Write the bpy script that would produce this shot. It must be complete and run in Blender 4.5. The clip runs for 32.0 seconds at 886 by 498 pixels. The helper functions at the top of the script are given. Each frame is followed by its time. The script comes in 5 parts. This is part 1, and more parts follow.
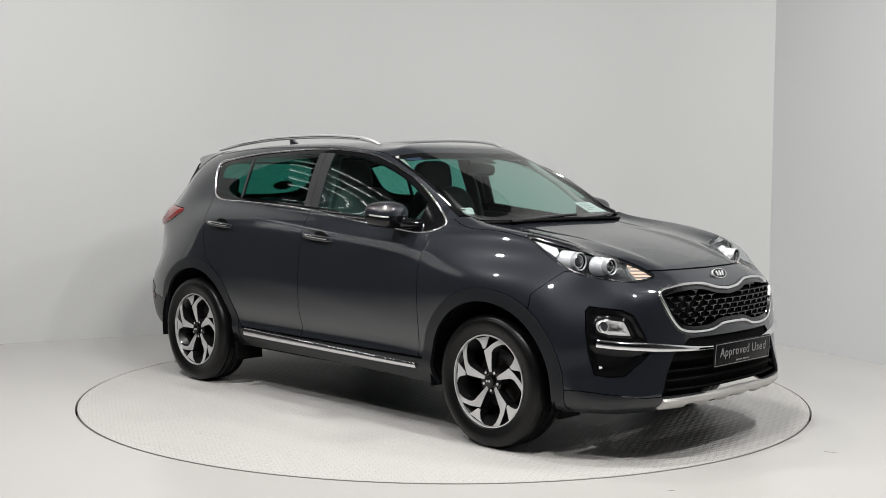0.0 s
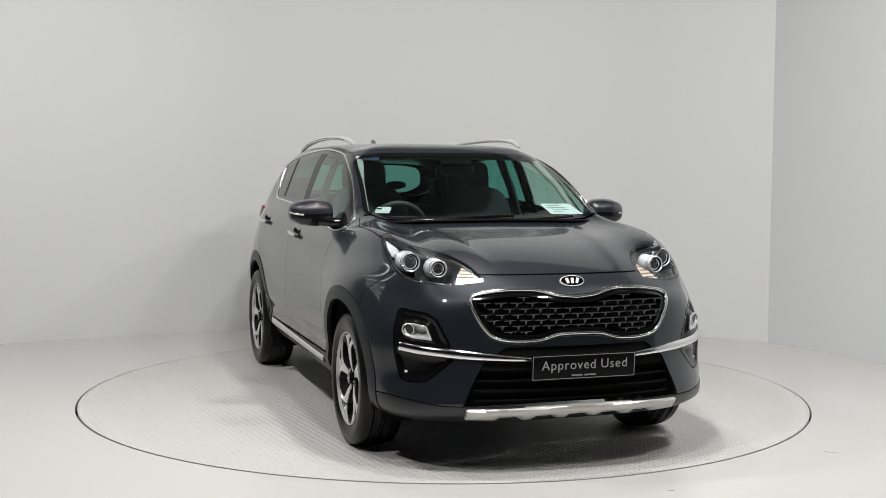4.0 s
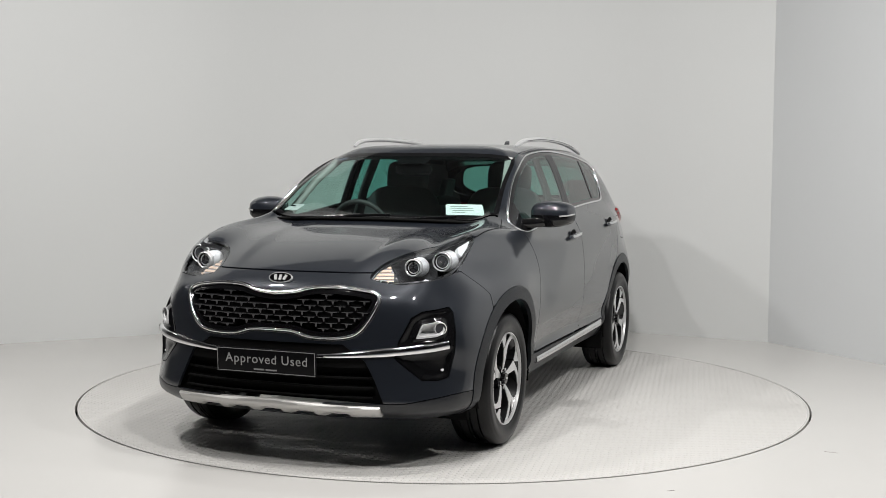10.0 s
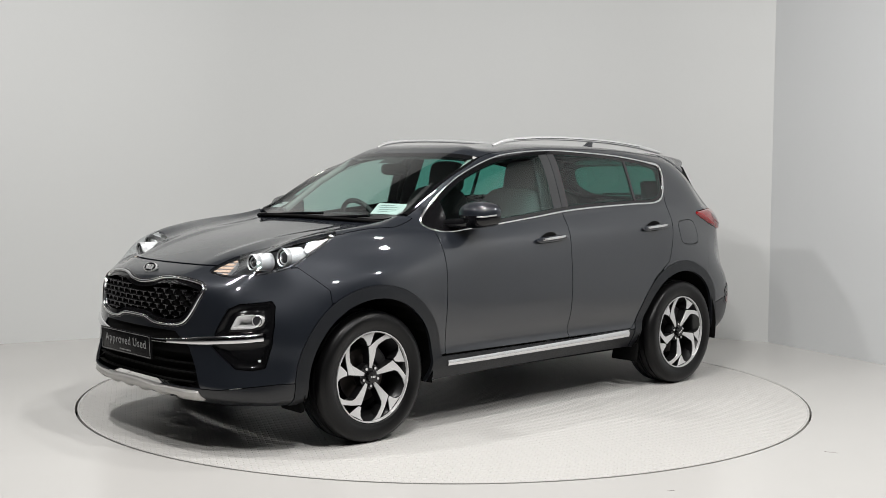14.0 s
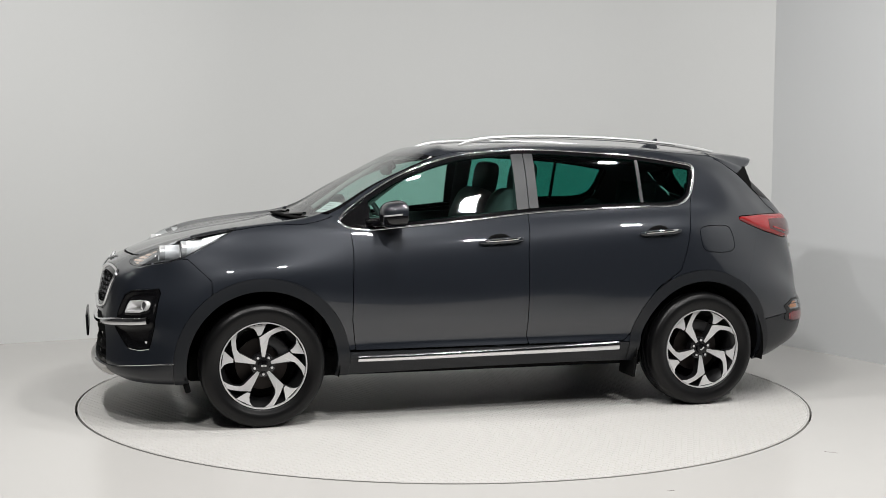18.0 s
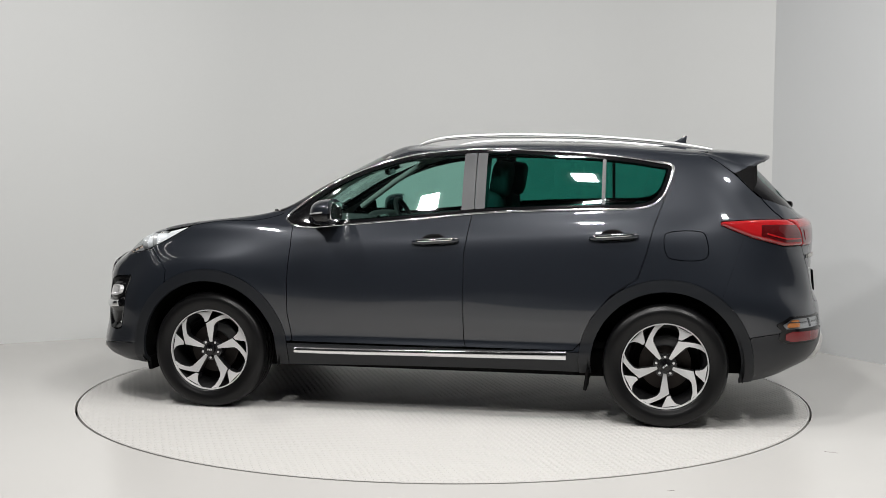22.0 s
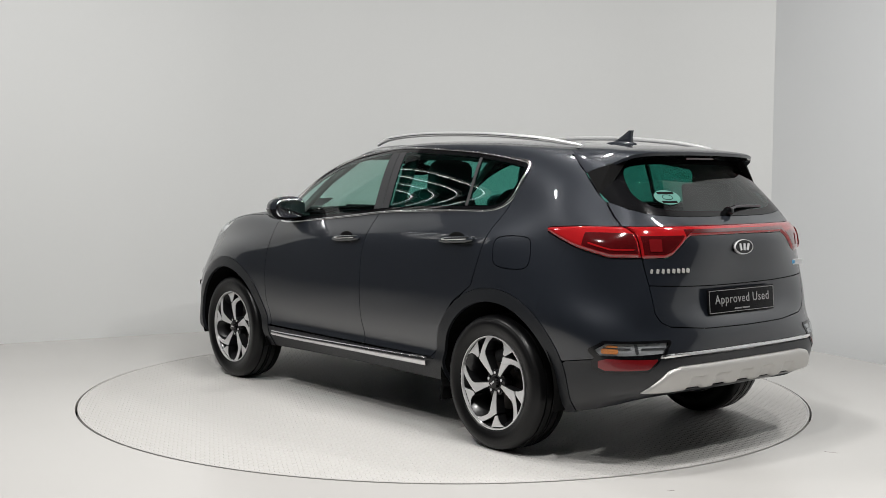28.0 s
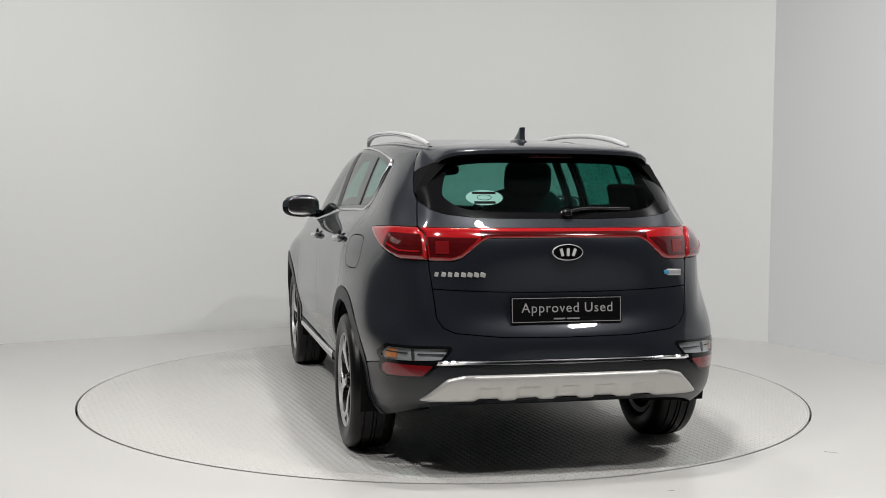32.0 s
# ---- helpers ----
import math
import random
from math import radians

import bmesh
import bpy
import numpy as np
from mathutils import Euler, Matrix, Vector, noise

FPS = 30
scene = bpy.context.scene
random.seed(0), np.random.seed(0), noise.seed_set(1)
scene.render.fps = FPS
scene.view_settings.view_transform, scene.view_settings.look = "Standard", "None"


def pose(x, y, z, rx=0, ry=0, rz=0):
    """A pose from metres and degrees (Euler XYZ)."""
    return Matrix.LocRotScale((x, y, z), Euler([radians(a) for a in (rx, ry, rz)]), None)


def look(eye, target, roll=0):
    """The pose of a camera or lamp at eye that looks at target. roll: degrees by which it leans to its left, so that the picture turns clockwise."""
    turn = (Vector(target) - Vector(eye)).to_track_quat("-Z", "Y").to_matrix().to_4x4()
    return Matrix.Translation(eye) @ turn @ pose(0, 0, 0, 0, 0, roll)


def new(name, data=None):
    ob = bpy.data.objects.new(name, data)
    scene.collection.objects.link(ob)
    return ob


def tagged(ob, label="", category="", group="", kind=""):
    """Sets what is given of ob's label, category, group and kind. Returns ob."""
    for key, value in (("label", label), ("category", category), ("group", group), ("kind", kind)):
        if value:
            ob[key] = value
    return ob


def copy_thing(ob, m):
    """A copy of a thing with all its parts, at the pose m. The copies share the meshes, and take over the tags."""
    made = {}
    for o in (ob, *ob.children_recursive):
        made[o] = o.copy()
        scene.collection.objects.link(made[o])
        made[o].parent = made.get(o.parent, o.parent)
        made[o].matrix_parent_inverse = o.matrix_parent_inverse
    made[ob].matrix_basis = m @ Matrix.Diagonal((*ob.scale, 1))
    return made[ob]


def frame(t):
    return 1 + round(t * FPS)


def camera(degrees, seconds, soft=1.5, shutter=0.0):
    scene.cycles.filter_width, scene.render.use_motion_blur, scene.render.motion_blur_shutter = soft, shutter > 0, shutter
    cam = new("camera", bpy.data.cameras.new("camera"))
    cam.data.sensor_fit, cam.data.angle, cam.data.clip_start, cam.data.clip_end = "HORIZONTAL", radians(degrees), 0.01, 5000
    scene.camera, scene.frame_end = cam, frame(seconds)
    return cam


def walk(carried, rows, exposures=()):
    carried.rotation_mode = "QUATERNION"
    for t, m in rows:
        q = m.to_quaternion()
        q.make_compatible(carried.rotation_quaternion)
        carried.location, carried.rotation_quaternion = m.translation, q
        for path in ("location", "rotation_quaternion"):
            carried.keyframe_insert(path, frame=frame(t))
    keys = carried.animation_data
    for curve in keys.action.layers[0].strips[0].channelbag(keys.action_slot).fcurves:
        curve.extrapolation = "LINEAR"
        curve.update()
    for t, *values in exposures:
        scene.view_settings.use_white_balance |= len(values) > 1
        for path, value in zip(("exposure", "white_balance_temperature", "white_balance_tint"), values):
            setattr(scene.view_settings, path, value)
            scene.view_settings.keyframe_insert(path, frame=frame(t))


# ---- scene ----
# One clip: a camera that stands still before a turntable, and a car that turns on it.
FOV, EYE = 41.466, (0.0, -7.510, 1.424)
cam = camera(FOV, 32.0, soft=0.8)
STAND = pose(*EYE, 90 - 3.867, 0, 0.071) @ pose(0, 0, 0, 0, 0, 0.396)
walk(cam, [(0.0, STAND), (32.0, STAND)])

# ---- light ----
world = bpy.data.worlds.new("studio_air")
scene.world = world
world.use_nodes = True
world.node_tree.nodes["Background"].inputs[0].default_value = (0.9, 0.93, 1.0, 1)
world.node_tree.nodes["Background"].inputs[1].default_value = 0.06
scene.view_settings.exposure = 0.0


LAMPS = {(-1.7, -4.1): (66, -1.7, -0.6), (0.2, -3.6): (70, 0.2, -1.2), (2.4, -3.8): (66, 1.4, -0.6), (-2.6, -1.7): (80, -1.8, 1.6), (0.4, -1.9): (58, 0.4, -1.4), (3.0, -1.7): (54, 2.4, 0.6), (0.0, -0.5): (28, 0.0, -0.5)}


def panel_lamp(eye, target, wide, high, watts, colour=(1.0, 0.985, 0.97)):
    data = bpy.data.lights.new("led_panel", "AREA")
    data.shape, data.size, data.size_y, data.energy, data.color = "RECTANGLE", wide, high, watts, colour
    new("led_panel", data).matrix_world = look(eye, target)


for (lx, ly), (lw, tx, ty) in LAMPS.items():   # square panels in the ceiling, two of them tilted to the wall
    panel_lamp((lx, ly, 4.0), (tx, ty, 0.0), 0.21, 0.21, lw)
for k in range(5):   # ceiling tubes over the open side of the hall
    panel_lamp((-5.0 - 0.6 * k, 0.3, 3.9), (-5.0 - 0.6 * k, 0.3, 0), 0.03, 2.4, 3)


# ---- materials ----
def material(name, colour, rough=0.5, metal=0.0, coat=0.0, grain=0.0, scale=40.0, bump=0.0, patch=0.0, patch_scale=1.5, spec=0.5, glow=0.0):
    """A surface with fine grain and wide patches, both in real-world size."""
    m = bpy.data.materials.new(name)
    m.use_nodes = True
    nt, p = m.node_tree, m.node_tree.nodes["Principled BSDF"]
    p.inputs["Base Color"].default_value = (*colour, 1)
    p.inputs["Roughness"].default_value, p.inputs["Metallic"].default_value = rough, metal
    p.inputs["Coat Weight"].default_value, p.inputs["Coat Roughness"].default_value = coat, 0.03
    p.inputs["Specular IOR Level"].default_value = spec
    if glow:
        p.inputs["Emission Color"].default_value, p.inputs["Emission Strength"].default_value = (*colour, 1), glow
    co = nt.nodes.new("ShaderNodeTexCoord")
    if grain or patch:
        fine, wide = nt.nodes.new("ShaderNodeTexNoise"), nt.nodes.new("ShaderNodeTexNoise")
        fine.inputs["Scale"].default_value, wide.inputs["Scale"].default_value = scale, patch_scale
        for n in (fine, wide):
            n.inputs["Detail"].default_value = 4
            nt.links.new(co.outputs["Object"], n.inputs["Vector"])
        last = None
        for n, amount in ((fine, grain), (wide, patch)):
            mix = nt.nodes.new("ShaderNodeMix")
            mix.data_type = "RGBA"
            low, high = [max(0, c * (1 - amount)) for c in colour], [min(1, c * (1 + amount)) for c in colour]
            nt.links.new(n.outputs["Fac"], mix.inputs["Factor"])
            mix.inputs["A"].default_value, mix.inputs["B"].default_value = (*low, 1), (*high, 1)
            if last:
                both = nt.nodes.new("ShaderNodeMix")
                both.data_type = "RGBA"
                both.inputs["Factor"].default_value = 0.5
                nt.links.new(last.outputs["Result"], both.inputs["A"])
                nt.links.new(mix.outputs["Result"], both.inputs["B"])
                last = both
            else:
                last = mix
        nt.links.new(last.outputs["Result"], p.inputs["Base Color"])
        if bump:
            b = nt.nodes.new("ShaderNodeBump")
            b.inputs["Strength"].default_value, b.inputs["Distance"].default_value = bump, 0.002
            nt.links.new(fine.outputs["Fac"], b.inputs["Height"])
            nt.links.new(b.outputs["Normal"], p.inputs["Normal"])
    return m


def glass_material(name, tint, gloss=0.02):
    """A thin tinted pane: the tint is let through, the gloss grows to the rim."""
    m = bpy.data.materials.new(name)
    m.use_nodes = True
    nt = m.node_tree
    nt.nodes.clear()
    out, mix = nt.nodes.new("ShaderNodeOutputMaterial"), nt.nodes.new("ShaderNodeMixShader")
    see, shine, rim = nt.nodes.new("ShaderNodeBsdfTransparent"), nt.nodes.new("ShaderNodeBsdfGlossy"), nt.nodes.new("ShaderNodeLayerWeight")
    rise, scaled = nt.nodes.new("ShaderNodeMath"), nt.nodes.new("ShaderNodeMath")
    see.inputs["Color"].default_value, shine.inputs["Roughness"].default_value = (*tint, 1), gloss
    rim.inputs["Blend"].default_value = 0.5
    rise.operation, rise.inputs[1].default_value = "POWER", 4.0
    scaled.operation, scaled.inputs[1].default_value, scaled.inputs[2].default_value = "MULTIPLY_ADD", 0.9, 0.055
    nt.links.new(rim.outputs["Facing"], rise.inputs[0])
    nt.links.new(rise.outputs[0], scaled.inputs[0])
    nt.links.new(scaled.outputs[0], mix.inputs[0])
    nt.links.new(see.outputs[0], mix.inputs[1])
    nt.links.new(shine.outputs[0], mix.inputs[2])
    nt.links.new(mix.outputs[0], out.inputs[0])
    return m


PAINT = material("grey_metallic_paint", (0.0134, 0.0163, 0.0222), 0.40, 0.30, 1.0, 0.10, 900, 0, 0.03, 2, spec=0.25)
PAINT.node_tree.nodes["Principled BSDF"].inputs["Coat IOR"].default_value = 1.66
PLASTIC = material("dark_textured_plastic", (0.0095, 0.0108, 0.0132), 0.40, 0, 0, 0.25, 500, 0.2, 0.10, 5, spec=0.35)
BLACK = material("gloss_black_plastic", (0.004, 0.004, 0.0045), 0.07, 0, 0, 0.1, 200)
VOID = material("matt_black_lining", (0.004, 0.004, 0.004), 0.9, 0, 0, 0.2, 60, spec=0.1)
CHROME = material("chrome", (0.78, 0.78, 0.79), 0.12, 1.0, 0, 0.03, 300)
SILVER = material("satin_silver_plastic", (0.52, 0.51, 0.49), 0.36, 0.45, 0, 0.06, 300, 0, 0.05, 4)
RAIL = material("satin_aluminium", (0.78, 0.78, 0.78), 0.32, 0.7, 0, 0.04, 200)
MACHINED = material("machined_alloy", (0.66, 0.66, 0.66), 0.30, 0.45, 0.4, 0.05, 250)
ALLOY_DARK = material("dark_alloy_paint", (0.008, 0.008, 0.0085), 0.3, 0.0, 0.3, 0.1, 200)
RUBBER = material("tyre_rubber", (0.0040, 0.0040, 0.0043), 0.34, 0, 0, 0.3, 120, 0.2, 0.25, 8, spec=0.28)
RED = material("red_lens", (0.29, 0.008, 0.010), 0.08, 0, 1.0, 0.1, 60)
REFLEX_RED = material("red_reflex_lens", (0.15, 0.007, 0.009), 0.12, 0, 1.0, 0.25, 120)
DARK_RED = material("dark_red_lens", (0.060, 0.003, 0.004), 0.10, 0, 1.0, 0.1, 60)
CLEAR = glass_material("clear_lens", (0.92, 0.94, 0.95))
GLASS = glass_material("green_tinted_glass", (0.55, 0.79, 0.73))
REAR_TINT = glass_material("green_rear_glass", (0.15, 0.40, 0.345))
SCREEN = glass_material("pale_green_glass", (0.74, 0.87, 0.83))
PRIVACY = glass_material("green_privacy_glass", (0.14, 0.45, 0.39))
PILLAR = material("satin_black_trim", (0.036, 0.037, 0.039), 0.42, 0.2, 0.0, 0.1, 300)
LOWER = material("dark_grey_bumper_plastic", (0.010, 0.011, 0.0135), 0.34, 0, 0.1, 0.2, 400, 0.1, 0.1, 6)
DARK_CHROME = material("dark_chrome", (0.11, 0.11, 0.115), 0.22, 0.9, 0, 0.1, 300)
SILVER_BRIGHT = material("bright_silver_plastic", (0.72, 0.72, 0.72), 0.22, 0.4, 0.2, 0.05, 200)
LENS = material("dark_lamp_glass", (0.05, 0.05, 0.055), 0.04, 0, 1.0, 0.2, 80)
CLEAR_SOLID = material("milky_clear_plastic", (0.42, 0.42, 0.42), 0.15, 0.2, 0.6, 0.1, 100)
TRIM = material("dark_cabin_trim", (0.065, 0.065, 0.067), 0.7, 0, 0, 0.2, 200)
PALE_PRINT = material("pale_grey_print", (0.27, 0.27, 0.27), 0.5, 0, 0, 0.04, 100)
GREY_PRINT = material("grey_print", (0.22, 0.22, 0.22), 0.5, 0, 0, 0.04, 100)
PLATE = material("satin_black_plate", (0.005, 0.005, 0.0055), 0.22, 0, 0, 0.1, 200, spec=0.08)
CALIPER = material("dark_iron", (0.055, 0.055, 0.057), 0.45, 0.5, 0, 0.2, 80)
TEAL_PRINT = material("pale_green_print", (0.046, 0.175, 0.140), 0.5, 0, 0, 0.05, 100)
BOWL = material("dark_silver_lamp_lining", (0.08, 0.08, 0.083), 0.2, 0.4, 0, 0.2, 60)
SCUFF = material("grey_scuff", (0.30, 0.28, 0.26), 0.6, 0, 0, 0.4, 60)
POD = material("satin_black_plastic", (0.004, 0.004, 0.0045), 0.12, 0, 0, 0.2, 200, spec=0.25)
PALE_AMBER = material("pale_amber_plastic", (0.76, 0.55, 0.42), 0.3, 0, 0.3, 0.1, 80)
ORANGE = material("orange_lamp_plastic", (0.60, 0.22, 0.07), 0.25, 0, 0.5, 0.1, 80)
PAPER = material("white_paper", (0.70, 0.71, 0.72), 0.6, 0, 0, 0.03, 60)
NAVY_PRINT = material("navy_print", (0.030, 0.040, 0.085), 0.4, 0, 0.2, 0.05, 100)
BLUE_PRINT = material("blue_print", (0.05, 0.25, 0.45), 0.3, 0, 0.5, 0.05, 100)
STEEL = material("brake_steel", (0.03, 0.025, 0.023), 0.45, 0.7, 0, 0.3, 60)
WHITE_PRINT = material("white_print", (0.50, 0.50, 0.51), 0.5, 0, 0, 0.04, 100)
REFLECTOR = material("lamp_reflector", (0.85, 0.85, 0.86), 0.3, 0.08, 0, 0.05, 60)
SEAT = material("charcoal_seat_cloth", (0.11, 0.11, 0.113), 0.9, 0, 0, 0.35, 300, 0.3, 0.15, 6)
DASH = material("black_dashboard_plastic", (0.03, 0.03, 0.031), 0.6, 0, 0, 0.3, 300, 0.3)
LINING = material("pale_headlining", (0.30, 0.30, 0.29), 0.9, 0, 0, 0.1, 200)
WALL = material("white_studio_wall", (0.60, 0.608, 0.60), 0.55, 0, 0, 0.015, 30, 0.05, 0.03, 0.7)
SIDE_WALL = material("pale_blue_grey_wall", (0.60, 0.613, 0.618), 0.5, 0, 0, 0.015, 30, 0.05, 0.03, 0.7)
HALL = material("dark_hall_paint", (0.06, 0.06, 0.065), 0.6, 0, 0, 0.1, 20, 0, 0.2, 0.8)
WHITE_HOUSING = material("white_lamp_housing", (0.7, 0.7, 0.7), 0.4, 0, 0, 0.03, 60)
HALL_FLOOR = material("grey_hall_floor", (0.165, 0.172, 0.185), 0.5, 0, 0, 0.1, 40, 0.05, 0.15, 0.9)
CEILING = material("grey_ceiling_paint", (0.08, 0.08, 0.083), 0.6, 0, 0, 0.05, 20, 0, 0.1, 0.8)
FLOOR = material("pale_studio_floor", (0.56, 0.548, 0.527), 0.25, 0, 0, 0.02, 60, 0.04, 0.05, 1.1)


def tread_material():
    """Pale painted tread plate: rows of raised bars that alternate in direction."""
    m = material("painted_tread_plate", (0.56, 0.548, 0.527), 0.42, 0, 0, 0.03, 80, 0, 0.06, 1.3, spec=0.12)
    nt, p = m.node_tree, m.node_tree.nodes["Principled BSDF"]
    co = nt.nodes["Texture Coordinate"]
    mp, cut_up = nt.nodes.new("ShaderNodeMapping"), nt.nodes.new("ShaderNodeSeparateXYZ")
    mp.inputs["Rotation"].default_value = (0, 0, radians(28))
    nt.links.new(co.outputs["Object"], mp.inputs["Vector"])
    nt.links.new(mp.outputs["Vector"], cut_up.inputs[0])

    def sums(kind, a, b):
        n = nt.nodes.new("ShaderNodeMath")
        n.operation = kind
        for k, v in enumerate((a, b)):
            if isinstance(v, float):
                n.inputs[k].default_value = v
            elif v is not None:
                nt.links.new(v, n.inputs[k])
        return n.outputs[0]
    waves = [sums("SINE", sums("MULTIPLY", cut_up.outputs[k], 2 * math.pi / pitch), None) for k, pitch in ((0, 0.062), (1, 0.046))]
    stud = sums("MULTIPLY", sums("MULTIPLY", waves[0], waves[1]), 2.4)
    stud = sums("MINIMUM", sums("MAXIMUM", stud, 0.0), 1.0)
    b = nt.nodes.new("ShaderNodeBump")
    b.inputs["Strength"].default_value, b.inputs["Distance"].default_value = 1.0, 0.0032
    nt.links.new(stud, b.inputs["Height"])
    nt.links.new(b.outputs["Normal"], p.inputs["Normal"])
    return m


TREAD = tread_material()


# ---- mesh helpers ----
def part(name, bm, mat, parent=None, label="", smooth=None):
    """Links a bmesh as one mesh object, under a thing or a part."""
    me = bpy.data.meshes.new(name)
    bm.normal_update()
    bm.to_mesh(me)
    bm.free()
    if smooth is not None:
        me.shade_smooth()
        me.set_sharp_from_angle(angle=radians(smooth))
    me.materials.append(mat)
    ob = new(name, me)
    ob.parent = parent
    return tagged(ob, label) if label else ob


def mesh_part(name, verts, faces, mat, parent=None, label="", normals=None, smooth=None):
    me = bpy.data.meshes.new(name)
    me.from_pydata(verts, [], faces)
    me.validate()
    me.shade_smooth()
    if normals is not None:
        me.normals_split_custom_set_from_vertices(normals)
    elif smooth is not None:
        me.set_sharp_from_angle(angle=radians(smooth))
    me.materials.append(mat)
    ob = new(name, me)
    ob.parent = parent
    return tagged(ob, label) if label else ob


def add_box(bm, size, at=(0, 0, 0), turn=(0, 0, 0), bevel=0.0, seg=2):
    made = bmesh.ops.create_cube(bm, size=1.0, matrix=pose(*at, *turn) @ Matrix.Diagonal((*size, 1)))
    if bevel:
        edges = list({e for v in made["verts"] for e in v.link_edges})
        bmesh.ops.bevel(bm, geom=edges, offset=bevel, segments=seg, affect="EDGES", profile=0.5, clamp_overlap=True)


def box(size, at=(0, 0, 0), turn=(0, 0, 0), bevel=0.0, seg=2):
    bm = bmesh.new()
    add_box(bm, size, at, turn, bevel, seg)
    return bm


def add_rod(bm, a, b, r, seg=12, r2=None):
    a, b = Vector(a), Vector(b)
    m = Matrix.Translation((a + b) / 2) @ (b - a).to_track_quat("Z", "Y").to_matrix().to_4x4()
    bmesh.ops.create_cone(bm, cap_ends=True, segments=seg, radius1=r, radius2=r if r2 is None else r2, depth=(b - a).length, matrix=m)


def rod(a, b, r, seg=12, r2=None):
    bm = bmesh.new()
    add_rod(bm, a, b, r, seg, r2)
    return bm


def lathe(profile, seg=64, closed=True):
    """A ring turned about the y axis from (radius, y) points."""
    bm, rows = bmesh.new(), []
    for i in range(seg):
        c, s = math.cos(2 * math.pi * i / seg), math.sin(2 * math.pi * i / seg)
        rows.append([bm.verts.new((r * c, y, r * s)) for r, y in profile])
    n = len(profile)
    for i in range(seg):
        a, b = rows[i], rows[(i + 1) % seg]
        for j in range(n if closed else n - 1):
            bm.faces.new((a[j], b[j], b[(j + 1) % n], a[(j + 1) % n]))
    bmesh.ops.recalc_face_normals(bm, faces=bm.faces)
    return bm


def prism(points, low, high, axis="y", bevel=0.0):
    """An outline in the plane across the axis, drawn out from low to high."""
    bm = bmesh.new()
    put = {"y": lambda p, d: (p[0], d, p[1]), "x": lambda p, d: (d, p[0], p[1]), "z": lambda p, d: (p[0], p[1], d)}[axis]
    a, b = [bm.verts.new(put(p, low)) for p in points], [bm.verts.new(put(p, high)) for p in points]
    bm.faces.new(a), bm.faces.new(b[::-1])
    for i in range(len(points)):
        j = (i + 1) % len(points)
        bm.faces.new((a[i], b[i], b[j], a[j]))
    bmesh.ops.recalc_face_normals(bm, faces=bm.faces)
    if bevel:
        top = [e for e in bm.edges if all(v in b for v in e.verts)]
        bmesh.ops.bevel(bm, geom=top, offset=bevel, segments=2, affect="EDGES", profile=0.5, clamp_overlap=True)
    return bm


def spline(points, n, closed=False):
    """Points on a smooth curve through the given ones (centripetal), n to each stretch."""
    p = np.asarray(points, float)
    if closed:
        p = np.concatenate([p[-1:], p, p[:2]])
    else:
        p = np.concatenate([2 * p[:1] - p[1:2], p, 2 * p[-1:] - p[-2:-1]])
    out, f = [], np.linspace(0, 1, n, endpoint=False)[:, None]
    for i in range(1, len(p) - 2):
        a, b, c, d = p[i - 1:i + 3]
        t0, t1 = 0.0, max(1e-4, np.linalg.norm(b - a)) ** 0.5
        t2 = t1 + max(1e-4, np.linalg.norm(c - b)) ** 0.5
        t3 = t2 + max(1e-4, np.linalg.norm(d - c)) ** 0.5
        t = t1 + f * (t2 - t1)
        a1, a2, a3 = (t1 - t) / (t1 - t0) * a + (t - t0) / (t1 - t0) * b, (t2 - t) / (t2 - t1) * b + (t - t1) / (t2 - t1) * c, (t3 - t) / (t3 - t2) * c + (t - t2) / (t3 - t2) * d
        b1, b2 = (t2 - t) / (t2 - t0) * a1 + (t - t0) / (t2 - t0) * a2, (t3 - t) / (t3 - t1) * a2 + (t - t1) / (t3 - t1) * a3
        out.append((t2 - t) / (t2 - t1) * b1 + (t - t1) / (t2 - t1) * b2)
    if not closed:
        out.append(p[-2:-1])
    return np.concatenate(out)


def sweep(path, wide, high, up=(0, 0, 1), corner=8, taper=0.0):
    """A rounded bar along a path."""
    path = [Vector(p) for p in path]
    bm, rows = bmesh.new(), []
    for i, p in enumerate(path):
        d = (path[min(i + 1, len(path) - 1)] - path[max(i - 1, 0)]).normalized()
        side = d.cross(Vector(up)).normalized()
        top = side.cross(d)
        f = 1 - taper * abs(2 * i / (len(path) - 1) - 1) ** 4
        row = []
        for k in range(4 * corner // 2):
            a = 2 * math.pi * k / (2 * corner)
            c, q = math.cos(a), math.sin(a)
            row.append(bm.verts.new(p + side * (wide / 2 * math.copysign(abs(c) ** 0.6, c)) * f + top * (high / 2 * math.copysign(abs(q) ** 0.6, q)) * f))
        rows.append(row)
    for a, b in zip(rows, rows[1:]):
        for k in range(len(a)):
            j = (k + 1) % len(a)
            bm.faces.new((a[k], a[j], b[j], b[k]))
    bm.faces.new(rows[0][::-1]), bm.faces.new(rows[-1])
    bmesh.ops.recalc_face_normals(bm, faces=bm.faces)
    return bm


# ---- the studio ----
RING = 2.266


